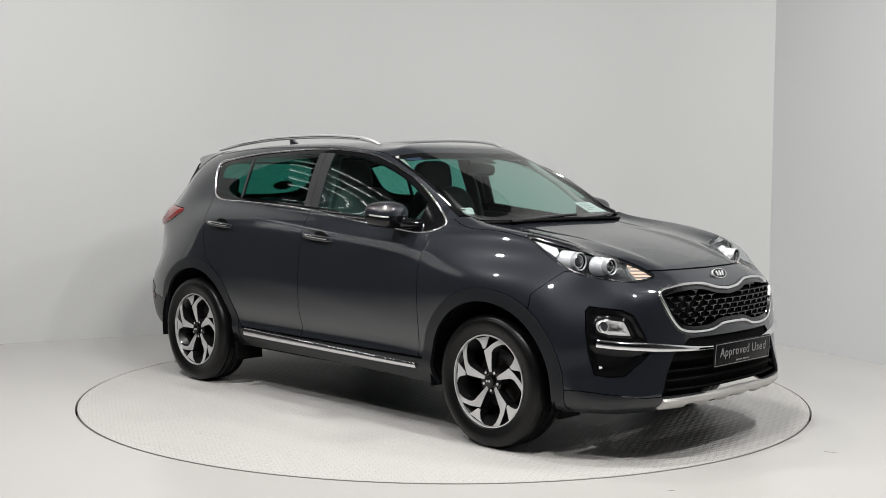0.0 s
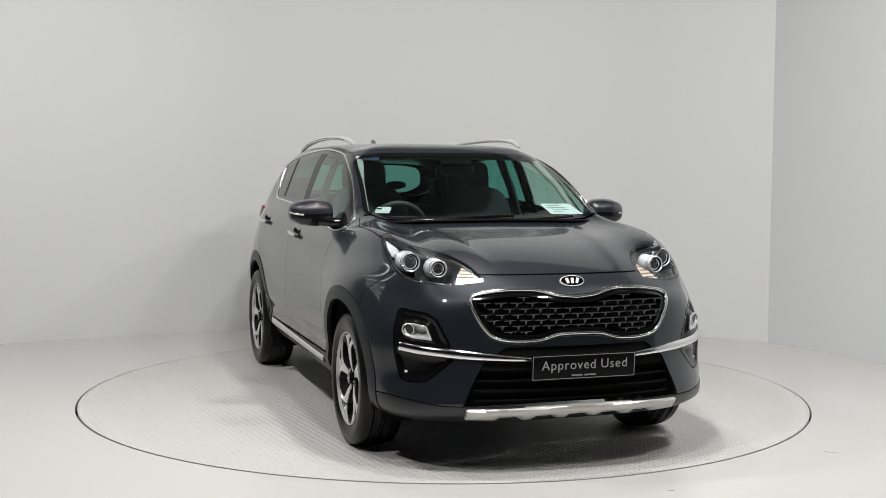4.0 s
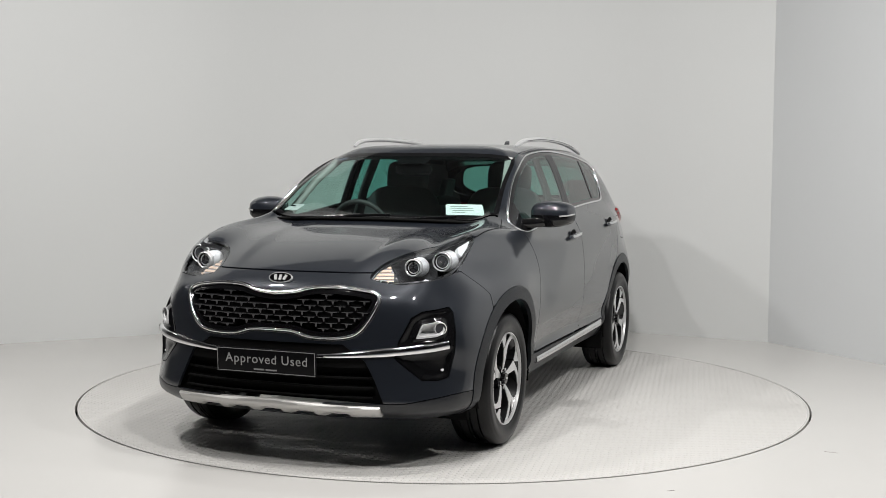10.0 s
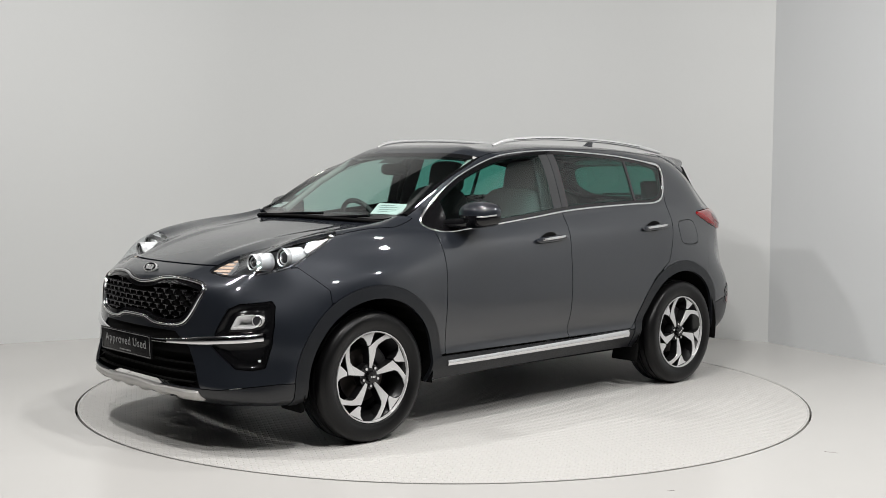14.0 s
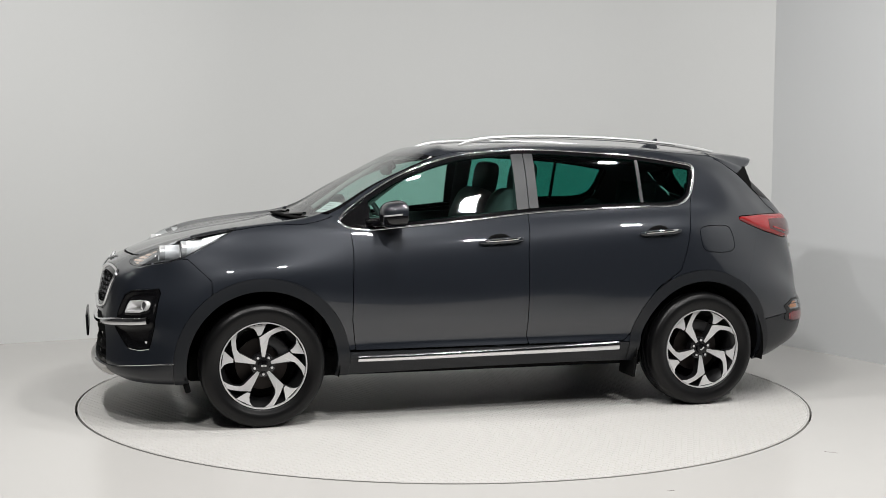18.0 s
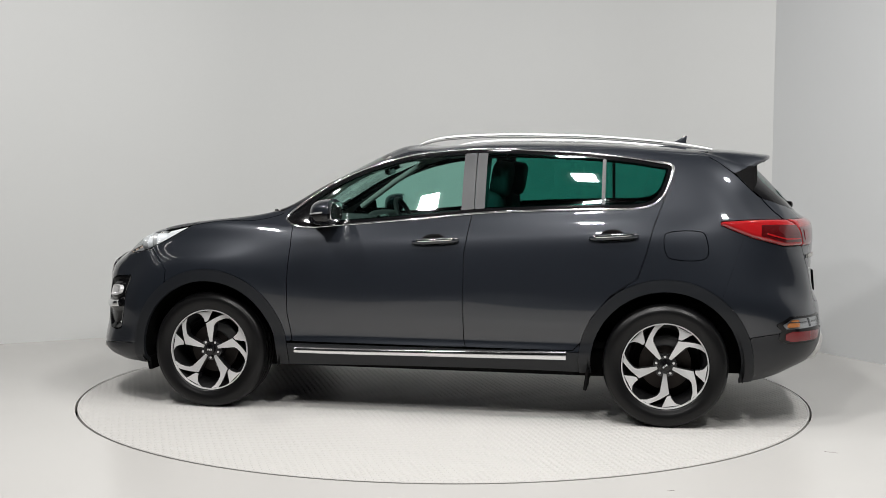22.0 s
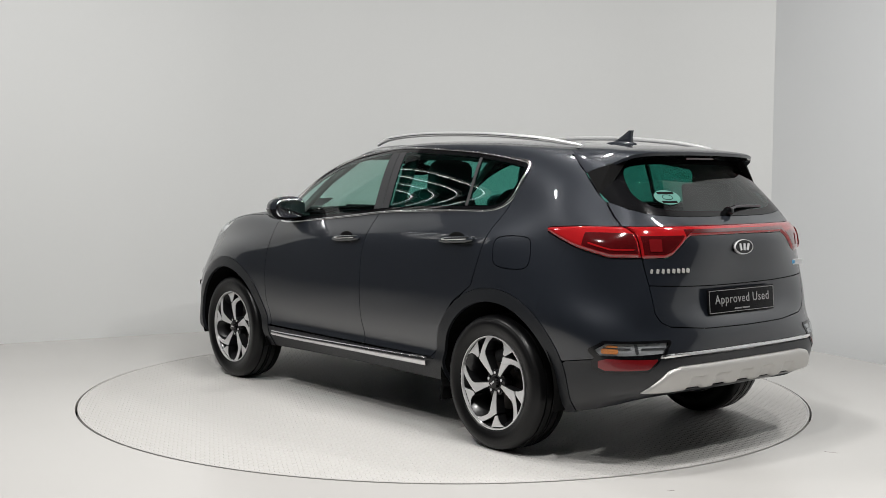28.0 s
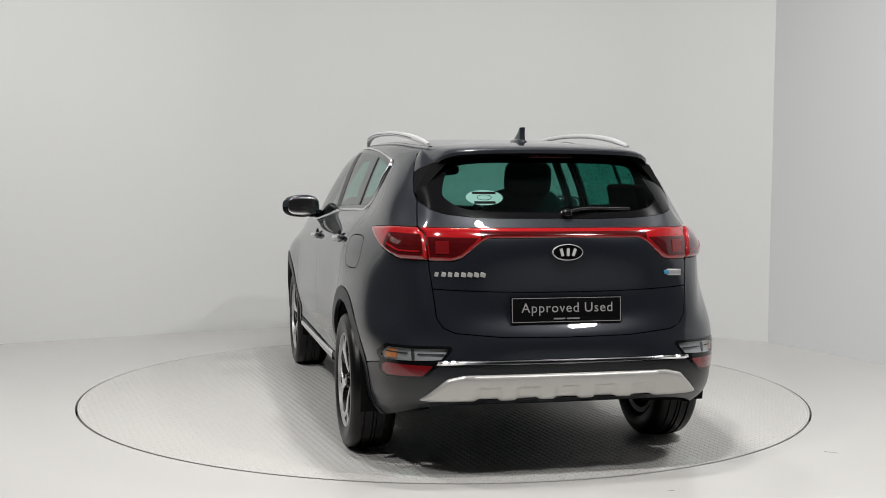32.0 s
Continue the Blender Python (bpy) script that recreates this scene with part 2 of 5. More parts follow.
def studio():
    bm = bmesh.new()
    seg, outer = 160, 16.0
    inner = [bm.verts.new(((RING + 0.012) * math.cos(2 * math.pi * i / seg) - 0.001, (RING + 0.012) * math.sin(2 * math.pi * i / seg) - 0.006, 0)) for i in range(seg)]
    rim = [bm.verts.new((outer * math.cos(2 * math.pi * i / seg), outer * math.sin(2 * math.pi * i / seg), 0)) for i in range(seg)]
    lip = [bm.verts.new((v.co.x, v.co.y, -0.06)) for v in inner]
    for i in range(seg):
        j = (i + 1) % seg
        bm.faces.new((inner[i], rim[i], rim[j], inner[j]))
        bm.faces.new((lip[i], inner[i], inner[j], lip[j]))
    ground = tagged(part("floor", bm, FLOOR), "pale grey painted studio floor around a round turntable", "floor", kind="structure")
    for at, long, turn in (((1.98, -1.62), 0.07, -25), ((0.245, -2.62), 0.09, -48), ((1.02, -2.36), 0.04, 20)):
        part("scuff", box((long, 0.004, 0.0012), (*at, 0.0006), (0, 0, turn)), SCUFF, ground)
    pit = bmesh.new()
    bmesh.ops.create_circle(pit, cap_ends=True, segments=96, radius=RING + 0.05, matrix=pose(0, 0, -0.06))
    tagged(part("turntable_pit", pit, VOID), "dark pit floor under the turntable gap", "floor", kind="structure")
    disc = bmesh.new()
    bmesh.ops.create_cone(disc, cap_ends=True, segments=192, radius1=RING - 0.003, radius2=RING, depth=0.05, matrix=pose(0, 0, -0.025))
    edge = lathe([(RING + 0.0005, 0.0005), (RING - 0.012, 0.0012), (RING - 0.012, -0.05), (RING + 0.0005, -0.05)], 192)
    bmesh.ops.transform(edge, matrix=pose(0, 0, 0, 90), verts=edge.verts)
    table = tagged(part("turntable", disc, TREAD), "round pale painted tread-plate turntable set flush in the floor", "turntable")
    part("edge_band", edge, FLOOR, table, "painted steel edge band", smooth=40)
    # The wall runs round the turntable in straight lengths with soft bends and one hard corner.
    line = [(-9.0, 3.6), (-4.4, 1.38), (-1.25, 3.12), (1.3, 2.98), (2.72, 2.25)]
    soft = [Vector(line[0])]
    for a, b, c in zip(line, line[1:], line[2:]):
        a, b, c = Vector(a), Vector(b), Vector(c)
        p, q = b + (a - b).normalized() * 0.55, b + (c - b).normalized() * 0.55
        soft += [p.lerp(b, f / 8).lerp(b.lerp(q, f / 8), f / 8) for f in range(9)]
    soft += [Vector(line[-1])]
    side = [Vector((2.72, 2.25)), Vector((3.55, 0.57)), Vector((5.4, -2.9))]
    hall = [Vector((5.4, -2.9)), Vector((5.4, -12.0)), Vector((-9.0, -12.0)), Vector((-9.0, 3.6))]
    for name, run, mat, text in (("wall_back", soft, WALL, "plain white painted studio wall"), ("wall_side", side, SIDE_WALL, "plain pale blue-grey painted studio side wall"), ("wall_hall", hall, HALL, "dark grey wall of the hall facing the turntable")):
        bm, high, thick = bmesh.new(), 4.6, 0.12
        rows = []
        for i, p in enumerate(run):
            d = ((run[min(i + 1, len(run) - 1)] - run[max(i - 1, 0)]).normalized())
            out = Vector((-d.y, d.x)) * thick
            if out.dot(p) < 0:
                out = -out
            rows.append([bm.verts.new((*q, z)) for q, z in ((p, 0), (p, high), (p + out, high), (p + out, 0))])
        for a, b in zip(rows, rows[1:]):
            for k in range(3):
                bm.faces.new((a[k], b[k], b[k + 1], a[k + 1]))
        bmesh.ops.recalc_face_normals(bm, faces=bm.faces)
        tagged(part(name, bm, mat, smooth=30), text, "wall", kind="structure")
    tagged(part("hall_floor", box((17, 8.4, 0.012), (-1, -8.0, 0.006)), HALL_FLOOR), "dark grey hall floor in front of the studio", "floor", kind="structure")
    tagged(part("ceiling", box((17, 17, 0.1), (-1, -4, 4.65)), CEILING), "plain grey studio ceiling", "ceiling", kind="structure")
    return table


turntable = studio()


def ceiling_lights():
    """The housings over the lit panels and tubes, hung from the ceiling on thin rods."""
    made = {}
    spots = [((lx, ly, 4.0), (tx, ty, 0.0), "panel") for (lx, ly), (lw, tx, ty) in LAMPS.items()] + [((-5.0 - 0.6 * k, 0.3, 3.9), (-5.0 - 0.6 * k, 0.3, 0), "tube") for k in range(5)]
    for eye, target, kind in spots:
        wide, high = (0.27, 0.27) if kind == "panel" else (0.07, 2.46)
        base = tagged(new("ceiling_light"), "square white LED panel hung from the ceiling" if kind == "panel" else "long slim white tube light hung from the ceiling", "ceiling light", "studio ceiling lights")
        base.location = eye
        turned = look(eye, target).to_3x3().to_4x4()
        if kind not in made:
            made[kind] = box((wide, high, 0.05), (0, 0, 0.032), bevel=0.006)
        housing = made[kind].copy()
        bmesh.ops.transform(housing, matrix=turned, verts=housing.verts)
        part("housing", housing, WHITE_HOUSING, base)
        for side in ((0, 0),) if kind == "panel" else ((0, -0.9), (0, 0.9)):
            part("rod", rod((side[0], side[1], 0.03), (side[0], side[1], 4.60 - eye[2]), 0.006), RAIL, base)
    for bm in made.values():
        bm.free()


ceiling_lights()

# ---- the car: its skin is one smooth sheet, cut into panels ----
# Half rings run from the nose round the flank to the tail; rings climb from the lower lip to the roof.
FLANK = (1.335, 0.83, -0.2, -1.0, -1.335)


def ring(front, back, ys, zs, flank=FLANK):
    return np.array([(*front, *flank, *back), ys, zs], float).T


RINGS = [
    ring((2.13, 2.11, 2.035, 1.911, 1.776), (-1.758, -1.959, -2.064, -2.111, -2.125),
         (0, 0.35, 0.62, 0.751, 0.808, 0.83, 0.837, 0.832, 0.827, 0.812, 0.786, 0.723, 0.608, 0.341, 0),
         (0.245, 0.245, 0.245, 0.245, 0.245, 0.25, 0.27, 0.285, 0.28, 0.25, 0.25, 0.3, 0.34, 0.35, 0.35), (1.335, 0.83, -0.2, -1, -1.335)),
    ring((2.242, 2.225, 2.13, 1.985, 1.788), (-1.778, -2.028, -2.154, -2.202, -2.209),
         (0, 0.351, 0.641, 0.794, 0.882, 0.897, 0.899, 0.898, 0.887, 0.871, 0.843, 0.772, 0.628, 0.343, 0),
         (0.312, 0.312, 0.312, 0.295, 0.295, 0.31, 0.38, 0.39, 0.39, 0.33, 0.33, 0.37, 0.39, 0.4, 0.4), (1.335, 0.83, -0.2, -1, -1.335)),
    ring((2.222, 2.211, 2.097, 1.955, 1.769), (-1.789, -2.062, -2.182, -2.219, -2.228),
         (0, 0.357, 0.644, 0.785, 0.901, 0.927, 0.889, 0.877, 0.878, 0.896, 0.861, 0.783, 0.643, 0.352, 0),
         (0.46, 0.46, 0.46, 0.46, 0.46, 0.47, 0.455, 0.452, 0.460, 0.5, 0.5, 0.52, 0.54, 0.55, 0.55), (1.335, 0.83, -0.2, -1, -1.335)),
    ring((2.225, 2.189, 2.088, 1.949, 1.751), (-1.783, -2.032, -2.14, -2.213, -2.226),
         (0, 0.348, 0.646, 0.791, 0.897, 0.945, 0.919, 0.914, 0.912, 0.92, 0.887, 0.786, 0.634, 0.351, 0),
         (0.64, 0.64, 0.64, 0.65, 0.66, 0.67, 0.585, 0.575, 0.590, 0.69, 0.68, 0.67, 0.67, 0.67, 0.67), (1.335, 0.83, -0.2, -1, -1.335)),
    ring((2.193, 2.167, 2.057, 1.892, 1.705), (-1.749, -1.976, -2.123, -2.156, -2.15),
         (0, 0.349, 0.639, 0.739, 0.848, 0.942, 0.922, 0.915, 0.911, 0.912, 0.859, 0.751, 0.653, 0.366, 0),
         (0.808, 0.813, 0.817, 0.824, 0.846, 0.863, 0.857, 0.857, 0.863, 0.86, 0.848, 0.811, 0.789, 0.787, 0.787), (1.335, 0.83, -0.2, -1, -1.335)),
    ring((2.118, 2.089, 1.968, 1.866, 1.681), (-1.717, -1.943, -2.066, -2.175, -2.18),
         (0, 0.339, 0.573, 0.686, 0.771, 0.848, 0.876, 0.89, 0.892, 0.882, 0.809, 0.75, 0.639, 0.363, 0),
         (0.902, 0.897, 0.902, 0.987, 0.974, 0.978, 1.004, 1.023, 1.051, 1.059, 1.055, 1.05, 1.034, 1.052, 1.057), (1.335, 0.83, -0.2, -1, -1.335)),
    ring((1.687, 1.681, 1.64, 1.598, 1.453), (-1.701, -1.932, -2.064, -2.15, -2.169),
         (0, 0.325, 0.537, 0.677, 0.763, 0.806, 0.828, 0.848, 0.841, 0.83, 0.791, 0.734, 0.622, 0.359, 0),
         (1.043, 1.038, 1.049, 1.085, 1.099, 1.094, 1.076, 1.102, 1.141, 1.149, 1.134, 1.099, 1.111, 1.133, 1.14), (1.18, 0.81, -0.2, -1, -1.32)),
    ring((1.09, 1.069, 1.021, 0.988, 0.969), (-1.67, -1.875, -2.006, -2.057, -2.064),
         (0, 0.312, 0.525, 0.622, 0.681, 0.74, 0.801, 0.801, 0.782, 0.77, 0.753, 0.66, 0.585, 0.341, 0),
         (1.145, 1.141, 1.135, 1.144, 1.17, 1.139, 1.104, 1.167, 1.21, 1.227, 1.239, 1.208, 1.217, 1.209, 1.209), (0.91, 0.8, -0.2, -1, -1.3)),
    ring((0.745, 0.73, 0.705, 0.689, 0.671), (-1.576, -1.766, -1.857, -1.919, -1.918),
         (0, 0.296, 0.497, 0.584, 0.635, 0.685, 0.72, 0.738, 0.716, 0.705, 0.685, 0.614, 0.528, 0.319, 0),
         (1.339, 1.337, 1.331, 1.338, 1.344, 1.333, 1.317, 1.354, 1.376, 1.386, 1.393, 1.382, 1.372, 1.374, 1.369), (0.645, 0.57, -0.22, -1, -1.27)),
    ring((0.347, 0.337, 0.322, 0.295, 0.264), (-1.461, -1.61, -1.69, -1.742, -1.758),
         (0, 0.277, 0.452, 0.527, 0.57, 0.61, 0.624, 0.644, 0.635, 0.628, 0.595, 0.543, 0.461, 0.288, 0),
         (1.542, 1.542, 1.536, 1.526, 1.517, 1.513, 1.51, 1.544, 1.54, 1.53, 1.514, 1.516, 1.523, 1.528, 1.527), (0.22, 0.11, -0.25, -0.95, -1.2)),
    ring((0.278, 0.268, 0.238, 0.217, 0.196), (-1.388, -1.508, -1.578, -1.638, -1.667),
         (0, 0.257, 0.398, 0.448, 0.486, 0.515, 0.522, 0.535, 0.533, 0.52, 0.493, 0.445, 0.387, 0.256, 0),
         (1.569, 1.568, 1.57, 1.568, 1.558, 1.555, 1.557, 1.582, 1.579, 1.567, 1.554, 1.55, 1.551, 1.553, 1.553), (0.14, 0.03, -0.26, -0.93, -1.15)),
    ring((0.148, 0.138, 0.118, 0.098, 0.077), (-1.307, -1.407, -1.467, -1.507, -1.527),
         (0, 0, 0, 0, 0, 0, 0, 0, 0, 0, 0, 0, 0, 0, 0),
         (1.587, 1.587, 1.587, 1.587, 1.583, 1.582, 1.584, 1.601, 1.596, 1.588, 1.578, 1.572, 1.569, 1.568, 1.567), (0.05, -0.05, -0.28, -0.9, -1.1)),
]
NU, NV = 22, 16


def faired(skin, wide, tall):
    """The sheet with its curvature evened out; it is mirrored at the middle of nose, tail and roof, and carried on straight at the lower lip."""
    flip_y = np.array((1, -1, 1))
    for axis, sigma in ((0, wide), (1, tall)):
        n = int(3 * sigma)
        w = np.exp(-0.5 * (np.arange(-n, n + 1) / sigma) ** 2)
        w /= w.sum()
        g = np.moveaxis(skin, axis, 0)
        first = g[1:n + 1][::-1] * flip_y if axis == 0 else 2 * g[:1] - g[1:n + 1][::-1]
        g = np.concatenate([first, g, g[-n - 1:-1][::-1] * flip_y])
        skin = np.moveaxis(sum(w[k] * g[k:len(g) - 2 * n + k] for k in range(2 * n + 1)), 0, axis)
    return skin


def build_skin():
    rows = np.stack([spline(r, NU) for r in RINGS])            # ring, u, xyz
    skin = np.stack([spline(rows[:, j], NV) for j in range(rows.shape[1])])  # u, v, xyz
    skin = faired(skin, 6.0, 4.0)
    x, y = skin[..., 0], skin[..., 1]
    over = np.clip((x - 1.05) / 0.5, 0, 1) * np.clip((2.09 - x) / 0.25, 0, 1) * (np.arange(skin.shape[1]) > 4.6 * NV)[None, :]
    off = y - (0.47 - 0.14 * np.clip((x - 1.05) / 1.0, 0, 1))
    skin[..., 2] += over * 0.008 * np.exp(-np.where(off > 0, off / 0.12, off / 0.045) ** 2)
    z = skin[..., 2]
    low = z - np.interp(x, (-0.9, -0.3, 0.75), (0.78, 0.745, 0.60))
    flank = np.clip((x + 0.95) / 0.5, 0, 1) * np.clip((0.98 - x) / 0.5, 0, 1) * (y > 0.6)
    skin[..., 1] += flank * 0.0025 * np.exp(-np.where(low > 0, low / 0.20, low / 0.07) ** 2)
    skin[0, :, 1] = skin[-1, :, 1] = 0
    du, dv = np.gradient(skin, axis=0), np.gradient(skin, axis=1)
    nrm = np.cross(du, dv)
    size = np.linalg.norm(nrm, axis=2, keepdims=True)
    nrm = nrm / np.maximum(size, 1e-12)
    nrm[:, -1] = (0, 0, 1)
    if nrm[skin.shape[0] // 2, 5 * NV // 2, 1] < 0:
        nrm = -nrm
    nrm[:, -1] = (0, 0, 1)
    for end in (0, -1):
        nrm[end, :, 1] = 0
    nrm /= np.maximum(np.linalg.norm(nrm, axis=2, keepdims=True), 1e-12)
    nu, nv = skin.shape[:2]
    u, v = np.meshgrid(np.arange(nu) / NU, np.arange(nv) / NV, indexing="ij")
    data = np.concatenate([skin.reshape(-1, 3), u.reshape(-1, 1), v.reshape(-1, 1), nrm.reshape(-1, 3)], axis=1)
    i = np.arange(nu * nv).reshape(nu, nv)
    a, b, c, d = i[:-1, :-1].ravel(), i[1:, :-1].ravel(), i[1:, 1:].ravel(), i[:-1, 1:].ravel()
    return data, np.concatenate([np.stack([a, b, c], 1), np.stack([a, c, d], 1)])


SKIN, TRIS = build_skin()


def inside(points, px, py):
    """Signed distance to an outline, negative inside."""
    p = np.asarray(points, float)
    q = np.roll(p, -1, axis=0)
    best, odd = np.full(px.shape, 1e9), np.zeros(px.shape, bool)
    for (ax, ay), (bx, by) in zip(p, q):
        ex, ey = bx - ax, by - ay
        t = np.clip(((px - ax) * ex + (py - ay) * ey) / max(1e-12, ex * ex + ey * ey), 0, 1)
        best = np.minimum(best, (px - ax - t * ex) ** 2 + (py - ay - t * ey) ** 2)
        if ay != by:
            odd ^= ((ay > py) != (by > py)) & (px < (bx - ax) * (py - ay) / (by - ay) + ax)
    return np.where(odd, -1, 1) * np.sqrt(best)


def seen_from_side(points, smooth=0):
    p = spline(points, smooth, True) if smooth else points
    return lambda d: inside(p, d[:, 0], d[:, 2])


def seen_from_end(points, smooth=0):
    """An outline in y and z; the half given is mirrored at the middle."""
    p = list(points)
    p = spline(p, smooth) if smooth else np.array(p, float)
    if p[0][0] == 0:
        p = np.concatenate([p, p[::-1] * (-1, 1)])
    return lambda d: inside(p, d[:, 1], d[:, 2])


def seen_along(turn, points, smooth=0):
    """An outline seen along a level line, so many degrees from straight ahead towards the left flank."""
    p = spline(points, smooth, True) if smooth else points
    c, q = math.cos(radians(turn)), math.sin(radians(turn))
    return lambda d: inside(p, d[:, 1] * c - d[:, 0] * q, d[:, 2])


def seen_from_top(points, smooth=0):
    p = spline(points, smooth) if smooth else np.array(points, float)
    return lambda d: inside(p, d[:, 0], d[:, 1])


def both(*fields):
    return lambda d: np.max([f(d) for f in fields], axis=0)


def either(*fields):
    return lambda d: np.min([f(d) for f in fields], axis=0)


def less(f, *others):
    return lambda d: np.max([f(d)] + [-g(d) for g in others], axis=0)


def grown(f, by):
    return lambda d: f(d) - by


def limit(column, low=-99.0, high=99.0):
    return lambda d: np.maximum(low - d[:, column], d[:, column] - high)


def cut(field):
    """The piece of the skin where the field is below zero: its points, normals, triangles and border edges."""
    value = field(SKIN)
    tri = TRIS[(value[TRIS] < 0).any(1)]
    whole = (value[tri] < 0).all(1)
    faces, mixed = [tri[whole]], tri[~whole]
    extra, base = [], len(SKIN)
    if len(mixed):
        es = np.sort(np.concatenate([mixed[:, [0, 1]], mixed[:, [1, 2]], mixed[:, [2, 0]]]), axis=1)
        es = np.unique(es[(value[es] < 0).sum(1) == 1], axis=0)
        flip = value[es[:, 0]] > 0
        es_in, es_out = np.where(flip, es[:, 1], es[:, 0]), np.where(flip, es[:, 0], es[:, 1])
        lo, hi = np.zeros(len(es)), np.ones(len(es))
        for _ in range(12):
            mid = (lo + hi) / 2
            got = field(SKIN[es_in] * (1 - mid[:, None]) + SKIN[es_out] * mid[:, None])
            lo, hi = np.where(got < 0, mid, lo), np.where(got < 0, hi, mid)
        extra = SKIN[es_in] * (1 - lo[:, None]) + SKIN[es_out] * lo[:, None]
        index = {(a, b): base + k for k, (a, b) in enumerate(es.tolist())}
        made = []
        for t in mixed.tolist():
            loop = []
            for k in range(3):
                a, b = t[k], t[(k + 1) % 3]
                if value[a] < 0:
                    loop.append(a)
                if (value[a] < 0) != (value[b] < 0):
                    loop.append(index[min(a, b), max(a, b)])
            made += [(loop[0], loop[k], loop[k + 1]) for k in range(1, len(loop) - 1)]
        faces.append(np.array(made, int))
    faces = np.concatenate(faces)
    points = np.concatenate([SKIN, extra]) if len(extra) else SKIN
    used, back = np.unique(faces, return_inverse=True)
    faces, points = back.reshape(-1, 3), points[used]
    p = points[:, :3]
    area = np.linalg.norm(np.cross(p[faces[:, 1]] - p[faces[:, 0]], p[faces[:, 2]] - p[faces[:, 0]]), axis=1)
    faces = faces[area > 1e-9]
    return points, faces


def panel(name, field, mat, parent, label="", raise_by=None, thick=0.014, side=0, flat=False):
    """A panel cut from the skin with its rim folded in. side: 1 left, -1 right, 0 across the middle."""
    d, faces = cut(field)
    p, n = d[:, :3].copy(), d[:, 5:8].copy()
    n /= np.maximum(np.linalg.norm(n, axis=1, keepdims=True), 1e-9)
    if raise_by is not None:
        p += n * (raise_by(d, field) if callable(raise_by) else raise_by)[..., None] if callable(raise_by) else n * raise_by
    if np.mean(np.einsum("ij,ij->i", np.cross(p[faces[:, 1]] - p[faces[:, 0]], p[faces[:, 2]] - p[faces[:, 0]]), n[faces[:, 0]])) < 0:
        faces = faces[:, ::-1]
    es = np.concatenate([faces[:, [0, 1]], faces[:, [1, 2]], faces[:, [2, 0]]])
    keys = {(a, b) for a, b in es.tolist()}
    rim = [(a, b) for a, b in keys if (b, a) not in keys and not (abs(p[a, 1]) < 1e-6 and abs(p[b, 1]) < 1e-6)]
    verts, norms, out = [p], [n], [faces.tolist()]
    if thick and rim:
        r = np.array(rim)
        ids = np.unique(r)
        at = {int(v): k for k, v in enumerate(ids)}
        k0 = len(p)
        side_n = np.zeros((len(ids), 3))
        for a, b in rim:
            w = np.cross(p[b] - p[a], n[a])
            side_n[at[a]] += w
            side_n[at[b]] += w
        side_n /= np.maximum(np.linalg.norm(side_n, axis=1, keepdims=True), 1e-9)
        verts += [p[ids], p[ids] - n[ids] * thick]
        norms += [side_n, side_n]
        out.append([(k0 + at[a], k0 + len(ids) + at[a], k0 + len(ids) + at[b], k0 + at[b]) for a, b in rim])
    v, nn = np.concatenate(verts), np.concatenate(norms)
    f = [list(t) for group in out for t in group]
    if side == 0:
        k = len(v)
        v, nn = np.concatenate([v, v * (1, -1, 1)]), np.concatenate([nn, nn * (1, -1, 1)])
        f += [[k + i for i in t[::-1]] for t in f]
    elif side < 0:
        v, nn = v * (1, -1, 1), nn * (1, -1, 1)
        f = [t[::-1] for t in f]
    return mesh_part(name, v.tolist(), f, mat, parent, label, None if callable(raise_by) else nn.tolist(), 40)


car = tagged(new("car"), "dark grey metallic five-door crossover car on a turntable", "car")
HUB_X, HUB_Z, TYRE_R = 1.335, 0.345, 0.348


def wheel_round(radius):
    return lambda d: np.minimum(np.hypot(d[:, 0] - HUB_X, d[:, 2] - HUB_Z), np.hypot(d[:, 0] + HUB_X, d[:, 2] - HUB_Z)) - radius


# Outlines, in metres of the car's own space: x and z seen from the side, y and z from the ends.
WINDOW_LINE = [(.885, 1.128), (.80, 1.089), (.535, 1.104), (.044, 1.150), (-.284, 1.184), (-.614, 1.202), (-.945, 1.214), (-1.21, 1.228), (-1.29, 1.275), (-1.34, 1.39), (-1.348, 1.45), (-1.26, 1.473), (-.96, 1.512), (-.624, 1.533), (-.289, 1.543), (.043, 1.522), (.209, 1.493), (.376, 1.444), (.55, 1.373), (.715, 1.273)]
FRONT_DOOR = [(.84, 1.10), (.833, .973), (.842, .778), (.844, .584), (.82, .412), (-.211, .412), (-.199, .46), (-.199, .945), (-.221, 1.105), (-.24, 1.25), (.5, 1.2)]
REAR_DOOR = [(-.199, .46), (-.199, .945), (-.221, 1.105), (-.24, 1.25), (-1.26, 1.30), (-1.32, 1.285), (-1.258, 1.111), (-1.217, .952), (-1.176, .83), (-1.027, .73), (-.919, .595), (-.872, .465), (-.82, .412), (-.211, .412)]
CORNER = 34   # the way along which lamp and fog pod are outlined
HEADLAMP = [(-.776, .908), (-.743, .894), (-.657, .883), (-.574, .887), (-.476, .898), (-.397, .914), (-.345, .936), (-.302, .969), (-.25, 1.02), (-.201, 1.081), (-.208, 1.098), (-.29, 1.079), (-.397, 1.051), (-.493, 1.025), (-.586, 1.001), (-.675, .971), (-.734, .942)]
INDICATOR = [(-.762, .908), (-.734, .938), (-.662, .962), (-.656, .935), (-.672, .891), (-.725, .898)]
LAMP_WEDGE = [(-.31, 1.045), (-.224, 1.076), (-.25, 1.038), (-.294, 1.0), (-.311, 1.019)]
